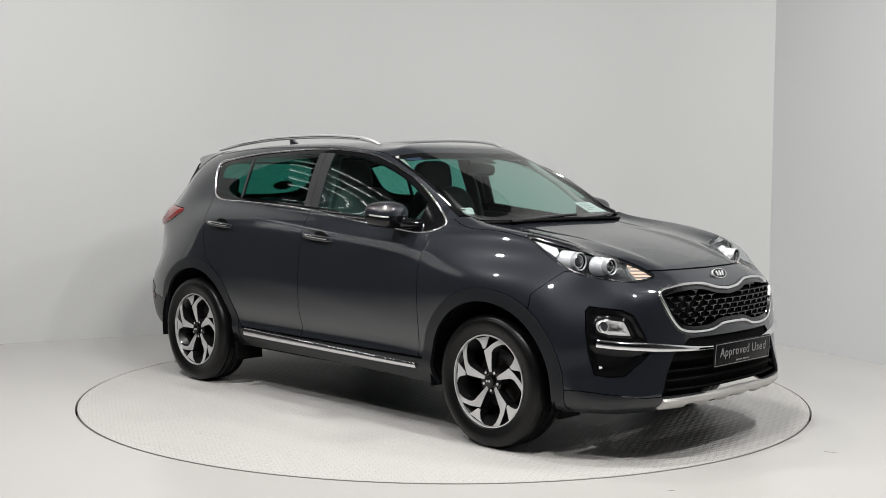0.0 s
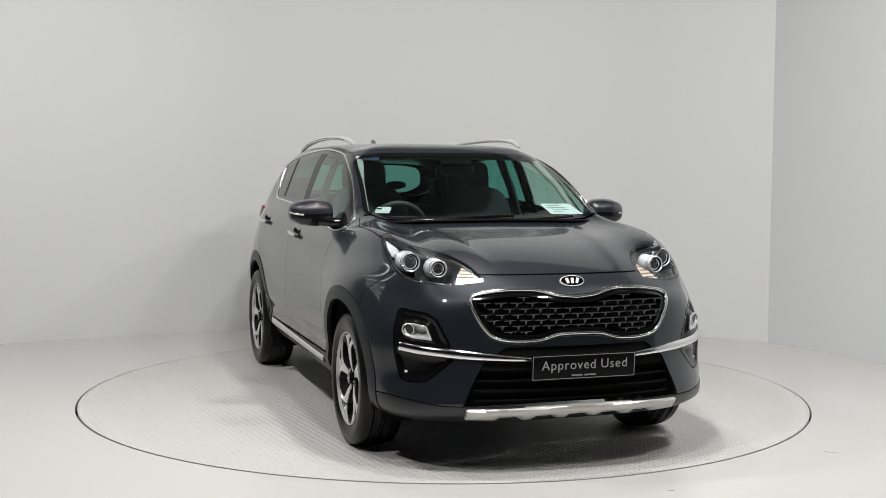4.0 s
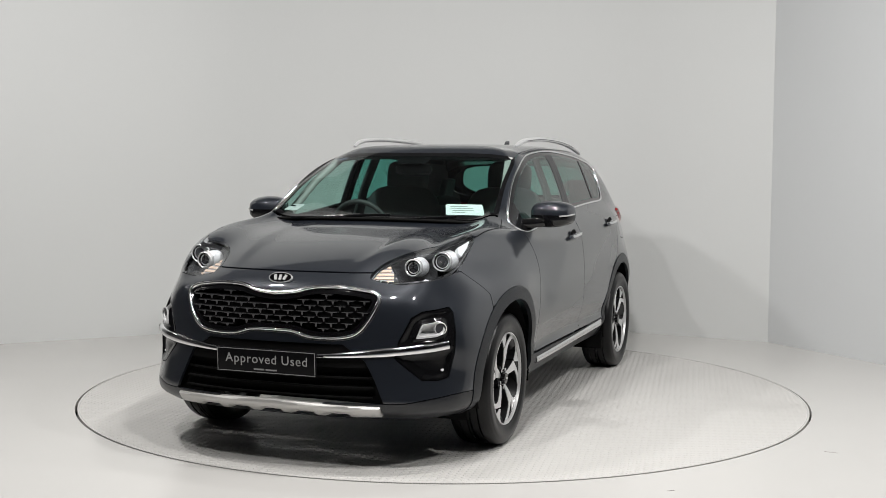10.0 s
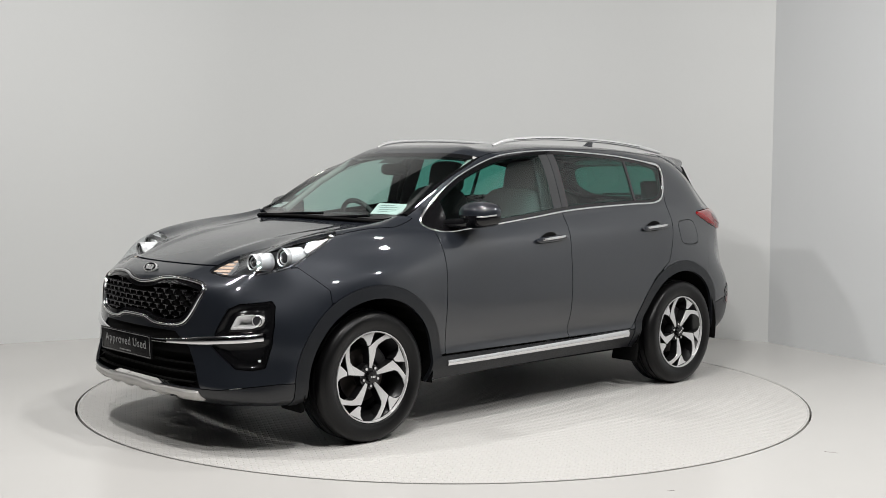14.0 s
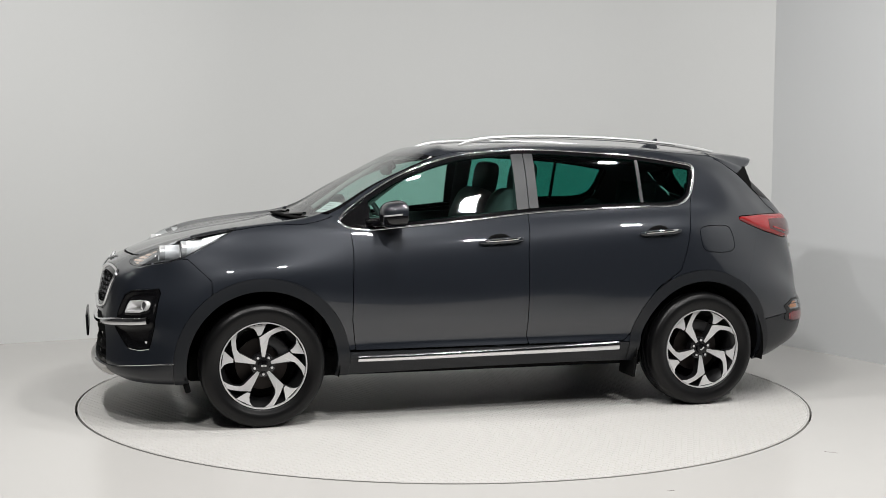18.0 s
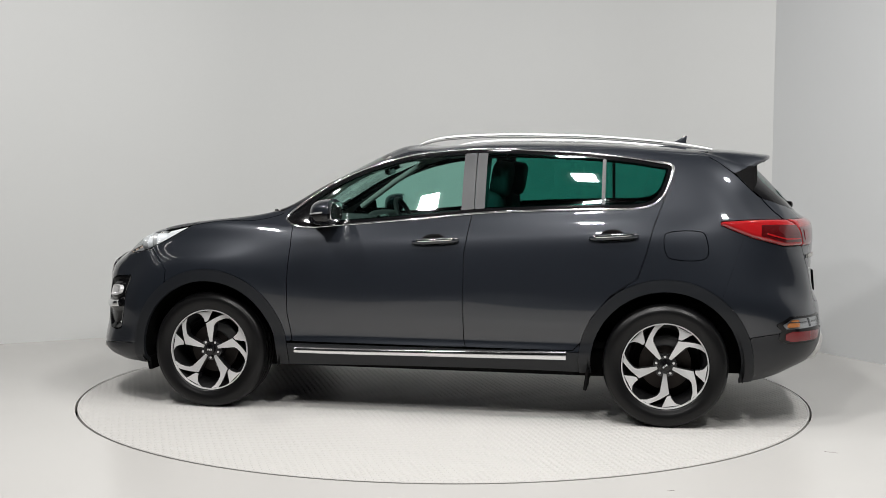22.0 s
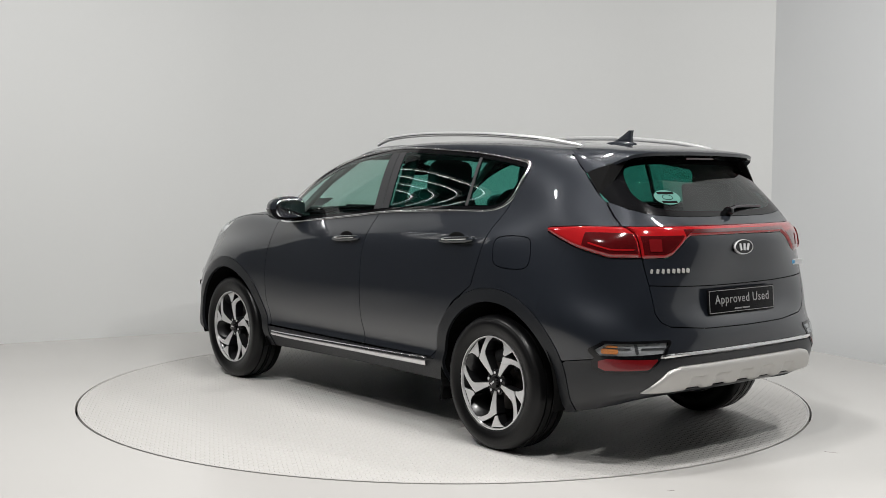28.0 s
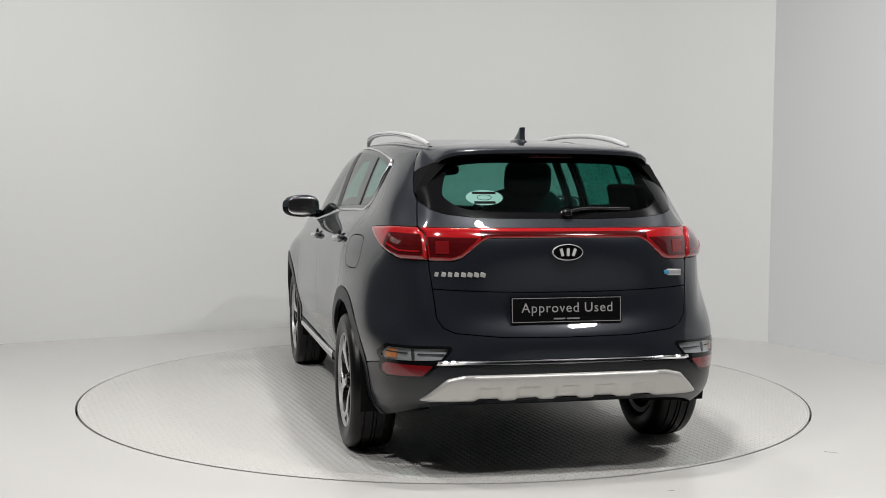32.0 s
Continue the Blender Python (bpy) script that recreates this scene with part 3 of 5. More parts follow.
GRILLE = [(0, .824), (.10, .834), (.205, .858), (.40, .853), (.500, .826), (.492, .775), (.43, .675), (.38, .650), (.205, .644), (.11, .668), (0, .672)]
FOG_POD = [(-.671, .623), (-.61, .731), (-.557, .756), (-.48, .762), (-.41, .770), (-.391, .746), (-.384, .65), (-.392, .56), (-.423, .444), (-.484, .433), (-.563, .44), (-.643, .503), (-.693, .547)]
STRIP = [(0, .553), (.28, .560), (.44, .573), (.61, .590), (.74, .603), (.797, .611), (.797, .586), (.74, .576), (.61, .565), (.44, .552), (.28, .542), (0, .536)]
TAIL_SIDE = [(-1.609, 1.134), (-1.632, 1.150), (-1.80, 1.160), (-2.4, 1.162), (-2.4, 1.013), (-1.97, 1.013), (-1.883, 1.036), (-1.798, 1.058), (-1.70, 1.095)]
TAIL_END = [(0, 1.119), (.365, 1.117), (.40, 1.098), (.480, 1.028), (.517, 1.014), (.99, 1.013), (.99, 1.162), (0, 1.162)]
REAR_GLASS = [(0, 1.204), (.2, 1.203), (.33, 1.205), (.44, 1.211), (.54, 1.223), (.595, 1.243), (.625, 1.272), (.645, 1.313), (.66, 1.40), (.62, 1.50), (.50, 1.56), (0, 1.56)]
GATE = [(0, .668), (.3, .672), (.519, .690), (.569, .712), (.598, .755), (.606, .83), (.622, .966), (.628, 1.05), (.634, 1.13), (.655, 1.165), (.642, 1.23), (.633, 1.276), (.637, 1.313), (.63, 1.375), (.607, 1.447), (.575, 1.503), (.49, 1.545), (0, 1.56)]
REAR_SKID = [(0, .505), (.487, .503), (.56, .487), (.672, .385), (.62, .38), (0, .386)]
REAR_LAMP = [(.548, .621), (.80, .618), (.825, .585), (.815, .560), (.587, .573)]
REFLECTOR_LINE = [(.618, .547), (.80, .547), (.815, .535), (.813, .503), (.80, .491), (.665, .500)]

on_side, on_front, on_rear = limit(3, 4.6, 10.6), limit(3, -1, 6.2), limit(3, 9.8, 15)
void = wheel_round(0.415)
window = both(seen_from_side(WINDOW_LINE, 6), limit(3, 4.75, 11), limit(4, 6.2, 9.6))
pane = lambda d: window(d) + 0.0195
headlamp = both(seen_along(CORNER, HEADLAMP, 4), on_front, limit(0, 1.3))
grille = both(seen_from_end(GRILLE, 5), limit(3, -1, 3.5))
fog = both(seen_along(CORNER, FOG_POD), on_front, limit(0, 1.6))
fog_bezel = both(seen_along(CORNER, [(-.592, .634), (-.56, .699), (-.491, .707), (-.455, .701), (-.441, .676), (-.455, .650), (-.487, .639)]), on_front, limit(0, 1.6))
strip = both(seen_from_end(STRIP), on_front, limit(0, 1.88))
lower_front = lambda d: np.maximum(d[:, 2] - (0.335 + 0.15 * np.clip(d[:, 1] - 0.65, 0, 0.2)), 1.6 - d[:, 0])
intake = both(seen_from_end([(0, .605), (.36, .605), (.465, .53), (.52, .423), (.558, .335), (0, .338)]), limit(3, -1, 3.5))
skid_front = both(seen_from_end([(0, .334), (.545, .322), (.54, .272), (.36, .268), (0, .272)]), limit(3, -1, 3.5))
arch_band = less(wheel_round(0.482), void)
cladding_front = both(arch_band, limit(0, 0.6, 1.9), limit(3, 3.3, 11.2), limit(2, -9, 0.84))
cladding_rear = both(arch_band, limit(0, -1.9, -0.6), limit(3, 3.3, 11.2), limit(2, -9, 0.84))
cladding = either(cladding_front, cladding_rear)
windscreen = both(limit(3, -1, 4.02), limit(4, 7.14, 8.82))
windscreen_rim = both(limit(3, -1, 4.45), limit(4, 7.0, 8.97))
gate = both(seen_from_end(GATE, 0), on_rear, lambda d: d[:, 0] - np.interp(d[:, 2], (1.13, 1.164, 1.276, 1.313, 1.375, 1.447, 1.503, 1.548, 1.57), (-1.5, -1.955, -1.845, -1.795, -1.735, -1.650, -1.565, -1.44, -1.42)))
rear_glass = both(seen_from_end(REAR_GLASS), on_rear, lambda d: gate(d) + 0.006, limit(4, 6.0, 9.6))
heated_zone = both(seen_from_end([(0, 1.228), (.37, 1.236), (.47, 1.255), (.525, 1.30), (.52, 1.345), (.475, 1.425), (.40, 1.452), (0, 1.464)], 5), on_rear, limit(4, 6.0, 9.6))
tail = both(seen_from_side(TAIL_SIDE), seen_from_end(TAIL_END), on_rear)
front_door, rear_door = both(seen_from_side(FRONT_DOOR), on_side), both(seen_from_side(REAR_DOOR), on_side)
flap = both(seen_from_side([(-1.32, 1.07), (-1.345, 1.088), (-1.51, 1.093), (-1.538, 1.078), (-1.557, .965), (-1.53, .94), (-1.36, .943), (-1.33, .965)], 4), on_side)
sill = both(limit(0, -.93, .93), limit(2, -1, .405), on_side)
rear_low = lambda d: np.maximum(d[:, 2] - (0.512 + 0.16 * np.clip(-1.79 - d[:, 0], 0, 0.22)), d[:, 0] + 1.55)
bumper_front = both(lambda d: 1.612 + 1.06 * np.clip(d[:, 2] - 0.815, 0, 1) - d[:, 0], limit(2, -1, .9285), on_front)
bumper_rear = both(lambda d: d[:, 0] + 1.672 + 0.34 * (d[:, 2] - 0.837), limit(2, -1, 1.075), less(limit(0, -9, -1.5), gate))
hood = both(seen_from_top([(2.3, -.1), (2.3, .40), (2.05, .49), (1.95, .60), (1.7, .70), (1.45, .765), (1.1, .775), (.90, .72), (.9, -.1)]), limit(4, 4.6, 7.02), limit(2, .9295), on_front)
roof = both(seen_from_top([(.5, -.1), (.5, .62), (.05, .575), (-.25, .58), (-.95, .56), (-1.2, .545), (-1.45, .51), (-1.62, .47), (-1.62, -.1)]), limit(4, 8.9))
rear_skid, rear_lamp, reflector_line = (both(seen_from_end(o), on_rear, limit(0, -9, -1.9)) for o in (REAR_SKID, REAR_LAMP, REFLECTOR_LINE))
rear_strip = both(seen_from_end([(0, .547), (.612, .549), (.60, .568), (0, .570)]), on_rear)
plate_panel = both(gate, lambda d: d[:, 2] - (0.868 + 0.05 * d[:, 1] ** 2))
G = 0.0024   # half of a shut line


def shrunk(f, *others):
    return less(lambda d: f(d) + G, *[grown(o, G) for o in others])


def crowned(high, wide):
    """A raised panel whose rim rolls down to the skin."""
    return lambda d, f: high * np.sqrt(np.clip(1 - (1 - np.clip(-f(d) / wide, 0, 1)) ** 2, 0, 1))


def scalloped(high, wide, step, top):
    """A crowned plate with shallow hollows along its lower half."""
    def rise(d, f):
        off = np.abs(d[:, 1] - step * np.round(d[:, 1] / step))
        hollow = np.clip((0.062 - off) / 0.016, 0, 1) * np.clip((top - d[:, 2]) / 0.012, 0, 1) * (d[:, 1] < 2.45 * step)
        return crowned(high, wide)(d, f) - 0.75 * high * hollow
    return rise


DOORS = {}
for s in (1, -1):
    panel("wheel_arch_moulding", cladding_front, PLASTIC, car, "dark plastic wheel-arch moulding", raise_by=0.004, thick=0.020, side=s)
    panel("wheel_arch_moulding", cladding_rear, PLASTIC, car, "dark plastic wheel-arch moulding", raise_by=0.004, thick=0.020, side=s)
    DOORS["front", s] = fd = panel("front_door", shrunk(front_door, window, void, cladding), PAINT, car, side=s)
    DOORS["rear", s] = rd = panel("rear_door", shrunk(rear_door, window, void, cladding), PAINT, car, side=s)
    panel("window_seal", less(window, grown(window, -0.025)), BLACK, car, raise_by=-0.001, thick=0.01, side=s)
    panel("window", both(pane, limit(0, -.165, .72)), GLASS, fd, "green tinted side glass", thick=0, side=s)
    panel("mirror_patch", both(pane, limit(0, .72)), BLACK, fd, "gloss black corner patch", thick=0.004, side=s)
    panel("pillar_trim", both(pane, limit(0, -.2375, -.165)), PILLAR, fd, "satin dark pillar trim", raise_by=0.002, thick=0.01, side=s)
    panel("pillar_trim", both(pane, limit(0, -.30, -.2425)), PILLAR, rd, "satin dark pillar trim", raise_by=0.002, thick=0.01, side=s)
    panel("window", both(pane, limit(0, -.965, -.30)), PRIVACY, rd, "dark green privacy glass", thick=0, side=s)
    panel("window_divider", both(pane, limit(0, -.985, -.965)), PILLAR, rd, raise_by=0.004, side=s)
    panel("quarter_window", both(pane, limit(0, -2, -.985)), PRIVACY, rd, "dark green privacy glass", thick=0, side=s)
    if s > 0:
        panel("fuel_flap", shrunk(flap, void), PAINT, car, "body-coloured fuel flap", side=s)
    panel("sill", shrunk(sill, void, cladding, front_door, rear_door), PLASTIC, car, "dark plastic sill", side=s)
    panel("front_wing", shrunk(both(limit(0, .80, 1.90), limit(4, 1.5, 7.4), limit(3, 3.0, 7)), void, cladding, window, front_door, headlamp, hood, sill, bumper_front, windscreen_rim), PAINT, car, side=s)
    panel("rear_quarter", shrunk(both(limit(3, 4.3, 13), limit(0, -2.3, .86), limit(4, 1.0)), void, cladding, window, front_door, rear_door, tail, gate, roof, grown(bumper_rear, -2 * G + 0.0005), sill, rear_low, windscreen_rim, hood, either(both(limit(0, .0), limit(4, -1, 6.9)), limit(3, -1, 4.4)), *((flap,) if s > 0 else ())), PAINT, car, side=s)
    DOORS["lamp", s] = panel("headlamp", grown(headlamp, 0.001), CLEAR, car, "clear headlamp lens with two projectors", thick=0, side=s)
    panel("lamp_bowl", headlamp, BOWL, DOORS["lamp", s], "dark silver lamp bowl", raise_by=lambda d, f: -(0.030 + 0.10 * np.clip((d[:, 1] * 0.829 - d[:, 0] * 0.559 + 0.64) / 0.05, 0, 1) * np.clip((-0.27 - d[:, 1] * 0.829 + d[:, 0] * 0.559) / 0.05, 0, 1) * np.clip(-f(d) / 0.02, 0, 1)), thick=0, side=s)
    DOORS["tail", s] = panel("tail_lamp", shrunk(tail, gate), RED, car, "red tail lamp lens", raise_by=crowned(0.018, 0.02), side=s)
    panel("lamp_chamber", both(less(lambda d: tail(d) + 0.02, grown(gate, 0.012)), limit(2, -1, 1.122), limit(0, -9, -1.84)), DARK_RED, DOORS["tail", s], "dark red lamp chamber", raise_by=0.0192, thick=0.003, side=s)
    panel("lamp_chamber", both(lambda d: tail(d) + 0.016, lambda d: gate(d) + 0.012, limit(1, .40), limit(2, -1, 1.115)), DARK_RED, DOORS["tail", s], "dark red lamp chamber", raise_by=0.0115, thick=0.003, side=s)
    panel("lamp_loop", both(less(lambda d: tail(d) + 0.034, lambda d: tail(d) + 0.041), limit(0, -9, -1.87), limit(2, -1, 1.112), lambda d: -gate(d) + 0.022), RED, DOORS["tail", s], "bright red loop in the tail lamp", raise_by=0.0225, thick=0.003, side=s)
    panel("lamp_cell", both(lambda d: tail(d) + 0.030, lambda d: gate(d) + 0.020, limit(1, .535, .590), limit(2, 1.040, 1.100)), REFLEX_RED, DOORS["tail", s], "red reflector cell", raise_by=0.0145, thick=0.003, side=s)
    DOORS["fog", s] = panel("fog_lamp_housing", shrunk(fog, strip, grown(fog_bezel, -0.004)), POD, car, "gloss black fog lamp housing", raise_by=lambda d, f: -0.012 * np.clip((-f(d) - 0.006) / 0.02, 0, 1), side=s)
    panel("fog_bezel", fog_bezel, SILVER_BRIGHT, DOORS["fog", s], "bright silver fog lamp bezel", raise_by=lambda d, f: 0.006 - 0.060 * np.clip((-f(d) - 0.008) / 0.024, 0, 1) ** 0.7, side=s)
    for text, zone, mat in (("bright rear wedge", LAMP_WEDGE, REFLECTOR), ("ribbed indicator base", INDICATOR, CLEAR_SOLID)):
        panel("lamp_shield", both(seen_along(CORNER, zone), lambda d: headlamp(d) + 0.003), mat, DOORS["lamp", s], text, raise_by=-0.012, thick=0.02, side=s)
    for k in range(5):
        panel("indicator_bar", both(seen_along(CORNER, INDICATOR), lambda d: headlamp(d) + 0.005, limit(2, .894 + .0145 * k, .9025 + .0145 * k)), PALE_AMBER, DOORS["lamp", s], "pale amber indicator bar", raise_by=-0.008, thick=0.004, side=s)
    panel("lamp_brow", both(less(lambda d: headlamp(d) + 0.004, lambda d: headlamp(d) + 0.011)), DARK_CHROME, DOORS["lamp", s], "dark chrome rim inside the lens", raise_by=-0.006, thick=0.004, side=s)
    panel("reversing_lamp", rear_lamp, CLEAR, car, "clear rear indicator and reversing lamp", raise_by=0.006, side=s)
    panel("lamp_base", rear_lamp, CLEAR_SOLID, car, raise_by=-0.008, thick=0, side=s)
    panel("indicator_cell", both(lambda d: rear_lamp(d) + 0.008, limit(1, .770, .812)), ORANGE, car, "pale orange indicator cell", raise_by=-0.004, thick=0.002, side=s)
    panel("lamp_rib", both(lambda d: rear_lamp(d) + 0.004, limit(1, .700, .712)), BOWL, car, raise_by=-0.003, thick=0.004, side=s)
    panel("lamp_rib", both(lambda d: rear_lamp(d) + 0.004, limit(2, .594, .600)), BOWL, car, raise_by=-0.003, thick=0.004, side=s)
    panel("rear_reflector", reflector_line, REFLEX_RED, car, "red bumper reflector", raise_by=0.006, side=s)
    panel("lamp_surround", less(both(either(grown(rear_lamp, 0.012), grown(reflector_line, 0.012)), limit(1, -9, .835)), rear_lamp, reflector_line), BLACK, car, "gloss black lamp surround", raise_by=0.003, side=s)
panel("bonnet", shrunk(hood, headlamp, windscreen_rim), PAINT, car)
panel("roof", shrunk(roof, window, windscreen_rim), PAINT, car)
panel("windscreen", windscreen, SCREEN, car, "green tinted windscreen", thick=0)
panel("windscreen_frame", less(windscreen_rim, windscreen), BLACK, car, "black windscreen border", thick=0.01)
panel("front_bumper", shrunk(bumper_front, void, cladding, headlamp, grille, fog, hood, lower_front, intake, strip), PAINT, car)
panel("strip_bed", strip, BLACK, car, raise_by=-0.004)
panel("front_lip", shrunk(both(lower_front, limit(0, 1.6)), void, cladding, skid_front, intake), LOWER, car, "dark lower bumper lip")
panel("front_skid_plate", skid_front, SILVER, car, "satin silver skid plate with five scallops", raise_by=scalloped(0.018, 0.02, 0.17, 0.302))
GRILLE_PART = panel("grille", grown(grille, -0.012), VOID, car, "black mesh grille with a chrome surround", raise_by=-0.05, thick=0)
panel("grille_lining", less(grille, grown(grille, -0.02)), BLACK, GRILLE_PART, raise_by=-0.004, thick=0.05)
INTAKE_PART = panel("lower_intake", intake, VOID, car, "black lower air intake", raise_by=-0.045, thick=0)
panel("intake_band", both(less(intake, strip), limit(2, .50)), VOID, INTAKE_PART, raise_by=-0.010)
panel("tailgate", shrunk(gate, rear_glass, tail, plate_panel), PAINT, car)
panel("plate_panel", shrunk(plate_panel, tail), PAINT, car, "recessed plate panel of the tailgate")
panel("rear_window_border", less(rear_glass, heated_zone), POD, car, "black border of the rear glass", thick=0.004)
panel("rear_window", heated_zone, REAR_TINT, car, "dark green heated rear glass", thick=0)
panel("tail_light_bar", both(tail, lambda d: gate(d) + G), RED, car, "red light bar across the tailgate", raise_by=crowned(0.010, 0.015))
panel("bar_shadow", both(lambda d: tail(d) + 0.008, lambda d: gate(d) + 0.012, limit(1, -1, .398), limit(2, -1, 1.141)), DARK_RED, car, "dark red lower half of the light bar", raise_by=0.0105, thick=0.003)
panel("rear_bumper", shrunk(bumper_rear, void, cladding, gate, tail, rear_low, rear_strip, grown(rear_lamp, 0.010)), PAINT, car)
panel("rear_lip", shrunk(rear_low, void, cladding, sill, rear_skid, rear_strip, grown(reflector_line, 0.010)), LOWER, car, "dark lower rear bumper")
panel("rear_strip", rear_strip, CHROME, car, "chrome strip across the rear bumper", raise_by=crowned(0.010, 0.010))
panel("rear_skid_plate", rear_skid, SILVER, car, "satin silver rear skid plate with five scallops", raise_by=scalloped(0.016, 0.02, 0.185, 0.452))
panel("inner_trim", less(both(limit(3, 4.25, 11.8), limit(4, 3.0, 8.95)), grown(window, 0.01), windscreen, rear_glass, grown(headlamp, 0.1), grown(tail, 0.03), grown(void, 0.06)), TRIM, car, "dark inner trim of doors and pillars", raise_by=-0.05, thick=0)
panel("headlining", both(roof, lambda d: d[:, 2] * 0 - 1), LINING, car, "grey cloth headlining", raise_by=-0.035, thick=0)


# ---- wheels ----
def wheel_thing():
    hub = new("wheel")
    half = [(0.348, 0.004), (0.340, 0.006), (0.340, 0.012), (0.348, 0.014), (0.347, 0.046), (0.339, 0.048), (0.339, 0.054), (0.347, 0.056), (0.343, 0.086), (0.336, 0.100), (0.326, 0.108), (0.318, 0.1105), (0.316, 0.1125), (0.300, 0.1135), (0.27, 0.1125), (0.268, 0.1105), (0.25, 0.108), (0.2465, 0.105), (0.2430, 0.100), (0.234, 0.095)]
    tyre = [(r, -y) for r, y in half[::-1]] + half
    part("tyre", lathe(tyre), RUBBER, hub, "black rubber tyre", smooth=50)
    rim = [(0.241, 0.098), (0.2365, 0.098), (0.2345, 0.090), (0.229, 0.080), (0.212, 0.06), (0.195, 0.0), (0.20, -0.09), (0.228, -0.095)]
    part("rim", lathe(rim), ALLOY_DARK, hub, "dark painted alloy rim", smooth=40)
    part("rim_lip", lathe([(0.2415, 0.097), (0.2400, 0.1045), (0.2345, 0.1045), (0.2325, 0.090), (0.236, 0.090)]), MACHINED, hub, "bright machined rim edge", smooth=40)
    part("brake_disc", lathe([(0.145, -0.02), (0.145, 0.0), (0.05, 0.0), (0.05, -0.02)], 40), STEEL, hub, smooth=40)
    part("back_plate", lathe([(0.205, -0.05), (0.205, -0.04), (0.01, -0.04), (0.01, -0.05)], 40), VOID, hub)

    def polar(pts, turn):
        return [(-r * 0.2365 * math.sin(radians(a + turn)), r * 0.2365 * math.cos(radians(a + turn))) for r, a in pts]

    def dished(bm):
        for v in bm.verts:
            r = math.hypot(v.co.x, v.co.z) / 0.2365
            v.co.y += 0.010 * math.sin(min(1.0, r) * 3.1) - 0.022 * (1 - r) if v.co.y > 0.05 else 0
        return bm

    spoke = [(.19, -9), (.30, -9.0), (.45, -8.6), (.667, -8.6), (.700, -2.6), (.80, 8.4), (.90, 17.0), (.985, 23.0), (.985, 35), (.955, 32.6), (.90, 27.2), (.80, 20.0), (.72, 14.0), (.640, 11.0), (.45, 11.0), (.30, 11.0), (.19, 12)]
    block = [(.705, -10.2), (.718, -4.2), (.80, -0.6), (.90, 2.2), (.985, 4.5), (.985, -22), (.955, -19.0), (.90, -14.8), (.80, -11.6)]
    for k in range(5):
        for name, pts in (("spoke", spoke), ("spoke_block", block)):
            body = part(name, dished(prism(polar(pts, 72 * k), 0.03, 0.086, "y", 0.003)), ALLOY_DARK, hub, "" if k else "black-sided alloy spoke")
            part(name + "_face", dished(prism(polar(pts, 72 * k), 0.0862, 0.0905, "y", 0.0015)), MACHINED, hub, "" if k else "bright machined spoke face")
        bolt = (-0.050 * math.sin(radians(72 * k + 36)), 0.050 * math.cos(radians(72 * k + 36)))
        part("wheel_bolt", rod((bolt[0], 0.05, bolt[1]), (bolt[0], 0.080, bolt[1]), 0.0105, 6), DARK_CHROME, hub)
        part("bolt_face", rod((bolt[0], 0.080, bolt[1]), (bolt[0], 0.0825, bolt[1]), 0.0070, 12), SILVER_BRIGHT, hub)
        part("bolt_socket", lathe([(0.0165, 0.058), (0.0165, 0.074), (0.0140, 0.075), (0.0135, 0.060)], 16), DARK_CHROME, hub, smooth=40).location = (bolt[0], 0, bolt[1])
    part("spoke_web", lathe([(0.066, 0.02), (0.066, 0.070), (0.005, 0.074), (0.005, 0.02)], 30), ALLOY_DARK, hub, smooth=40)
    part("brake_caliper", sweep([(0.135 * math.cos(radians(a)), 0.0, 0.135 * math.sin(radians(a))) for a in range(100, 181, 8)], 0.07, 0.05, (0, 1, 0)), CALIPER, hub, "dark iron brake caliper", smooth=50)
    part("hub_cap", lathe([(0.031, 0.07), (0.029, 0.096), (0.002, 0.098), (0.002, 0.07)], 32), BLACK, hub, "black hub cap", smooth=40)
    for wide, at in ((0.007, -0.011), (0.006, -0.001), (0.008, 0.010)):   # cap mark as plain blocks
        part("cap_mark", box((wide, 0.002, 0.010), (at, 0.0985, 0)), SILVER_BRIGHT, hub)
    return hub


first = wheel_thing()
first.parent = car
first.matrix_basis = pose(HUB_X, 0.795, HUB_Z, 0, 0, 0)
for wx, wy, turn, phase in ((-HUB_X, 0.80, 0, 37), (HUB_X, -0.795, 180, 5), (-HUB_X, -0.80, 180, 10)):
    other = copy_thing(first, pose(wx, wy, HUB_Z, 0, 0, turn) @ pose(0, 0, 0, 0, phase, 0))
    other.parent = car

# ---- underside and linings ----
part("floor_pan", box((3.3, 1.36, 0.16), (0.08, 0, 0.315), bevel=0.02), VOID, car)
for s in (1, -1):
    for wx in (HUB_X, -HUB_X):
        bm = bmesh.new()
        ang = [radians(a) for a in range(-16, 197, 8)]
        outer = [bm.verts.new((wx + 0.43 * math.cos(a), s * 0.885, max(0.262, HUB_Z + 0.43 * math.sin(a)))) for a in ang]
        inner = [bm.verts.new((wx + 0.43 * math.cos(a), s * 0.55, max(0.262, HUB_Z + 0.43 * math.sin(a)))) for a in ang]
        for k in range(len(ang) - 1):
            bm.faces.new((outer[k], outer[k + 1], inner[k + 1], inner[k]))
        bm.faces.new(inner)
        part("wheel_arch_liner", bm, VOID, car)


def skin_at(columns, a, b, low, high):
    """The place and normal of the skin where two of its coordinates have the given values, among the half rings from low to high."""
    pick = SKIN[(SKIN[:, 3] >= low) & (SKIN[:, 3] <= high)]
    far = np.hypot(pick[:, columns[0]] - a, pick[:, columns[1]] - b)
    near = np.argsort(far)[:4]
    w = 1 / (far[near] + 1e-4)
    got = (pick[near] * w[:, None]).sum(0) / w.sum()
    return Vector(got[:3]), Vector(got[5:8]).normalized()


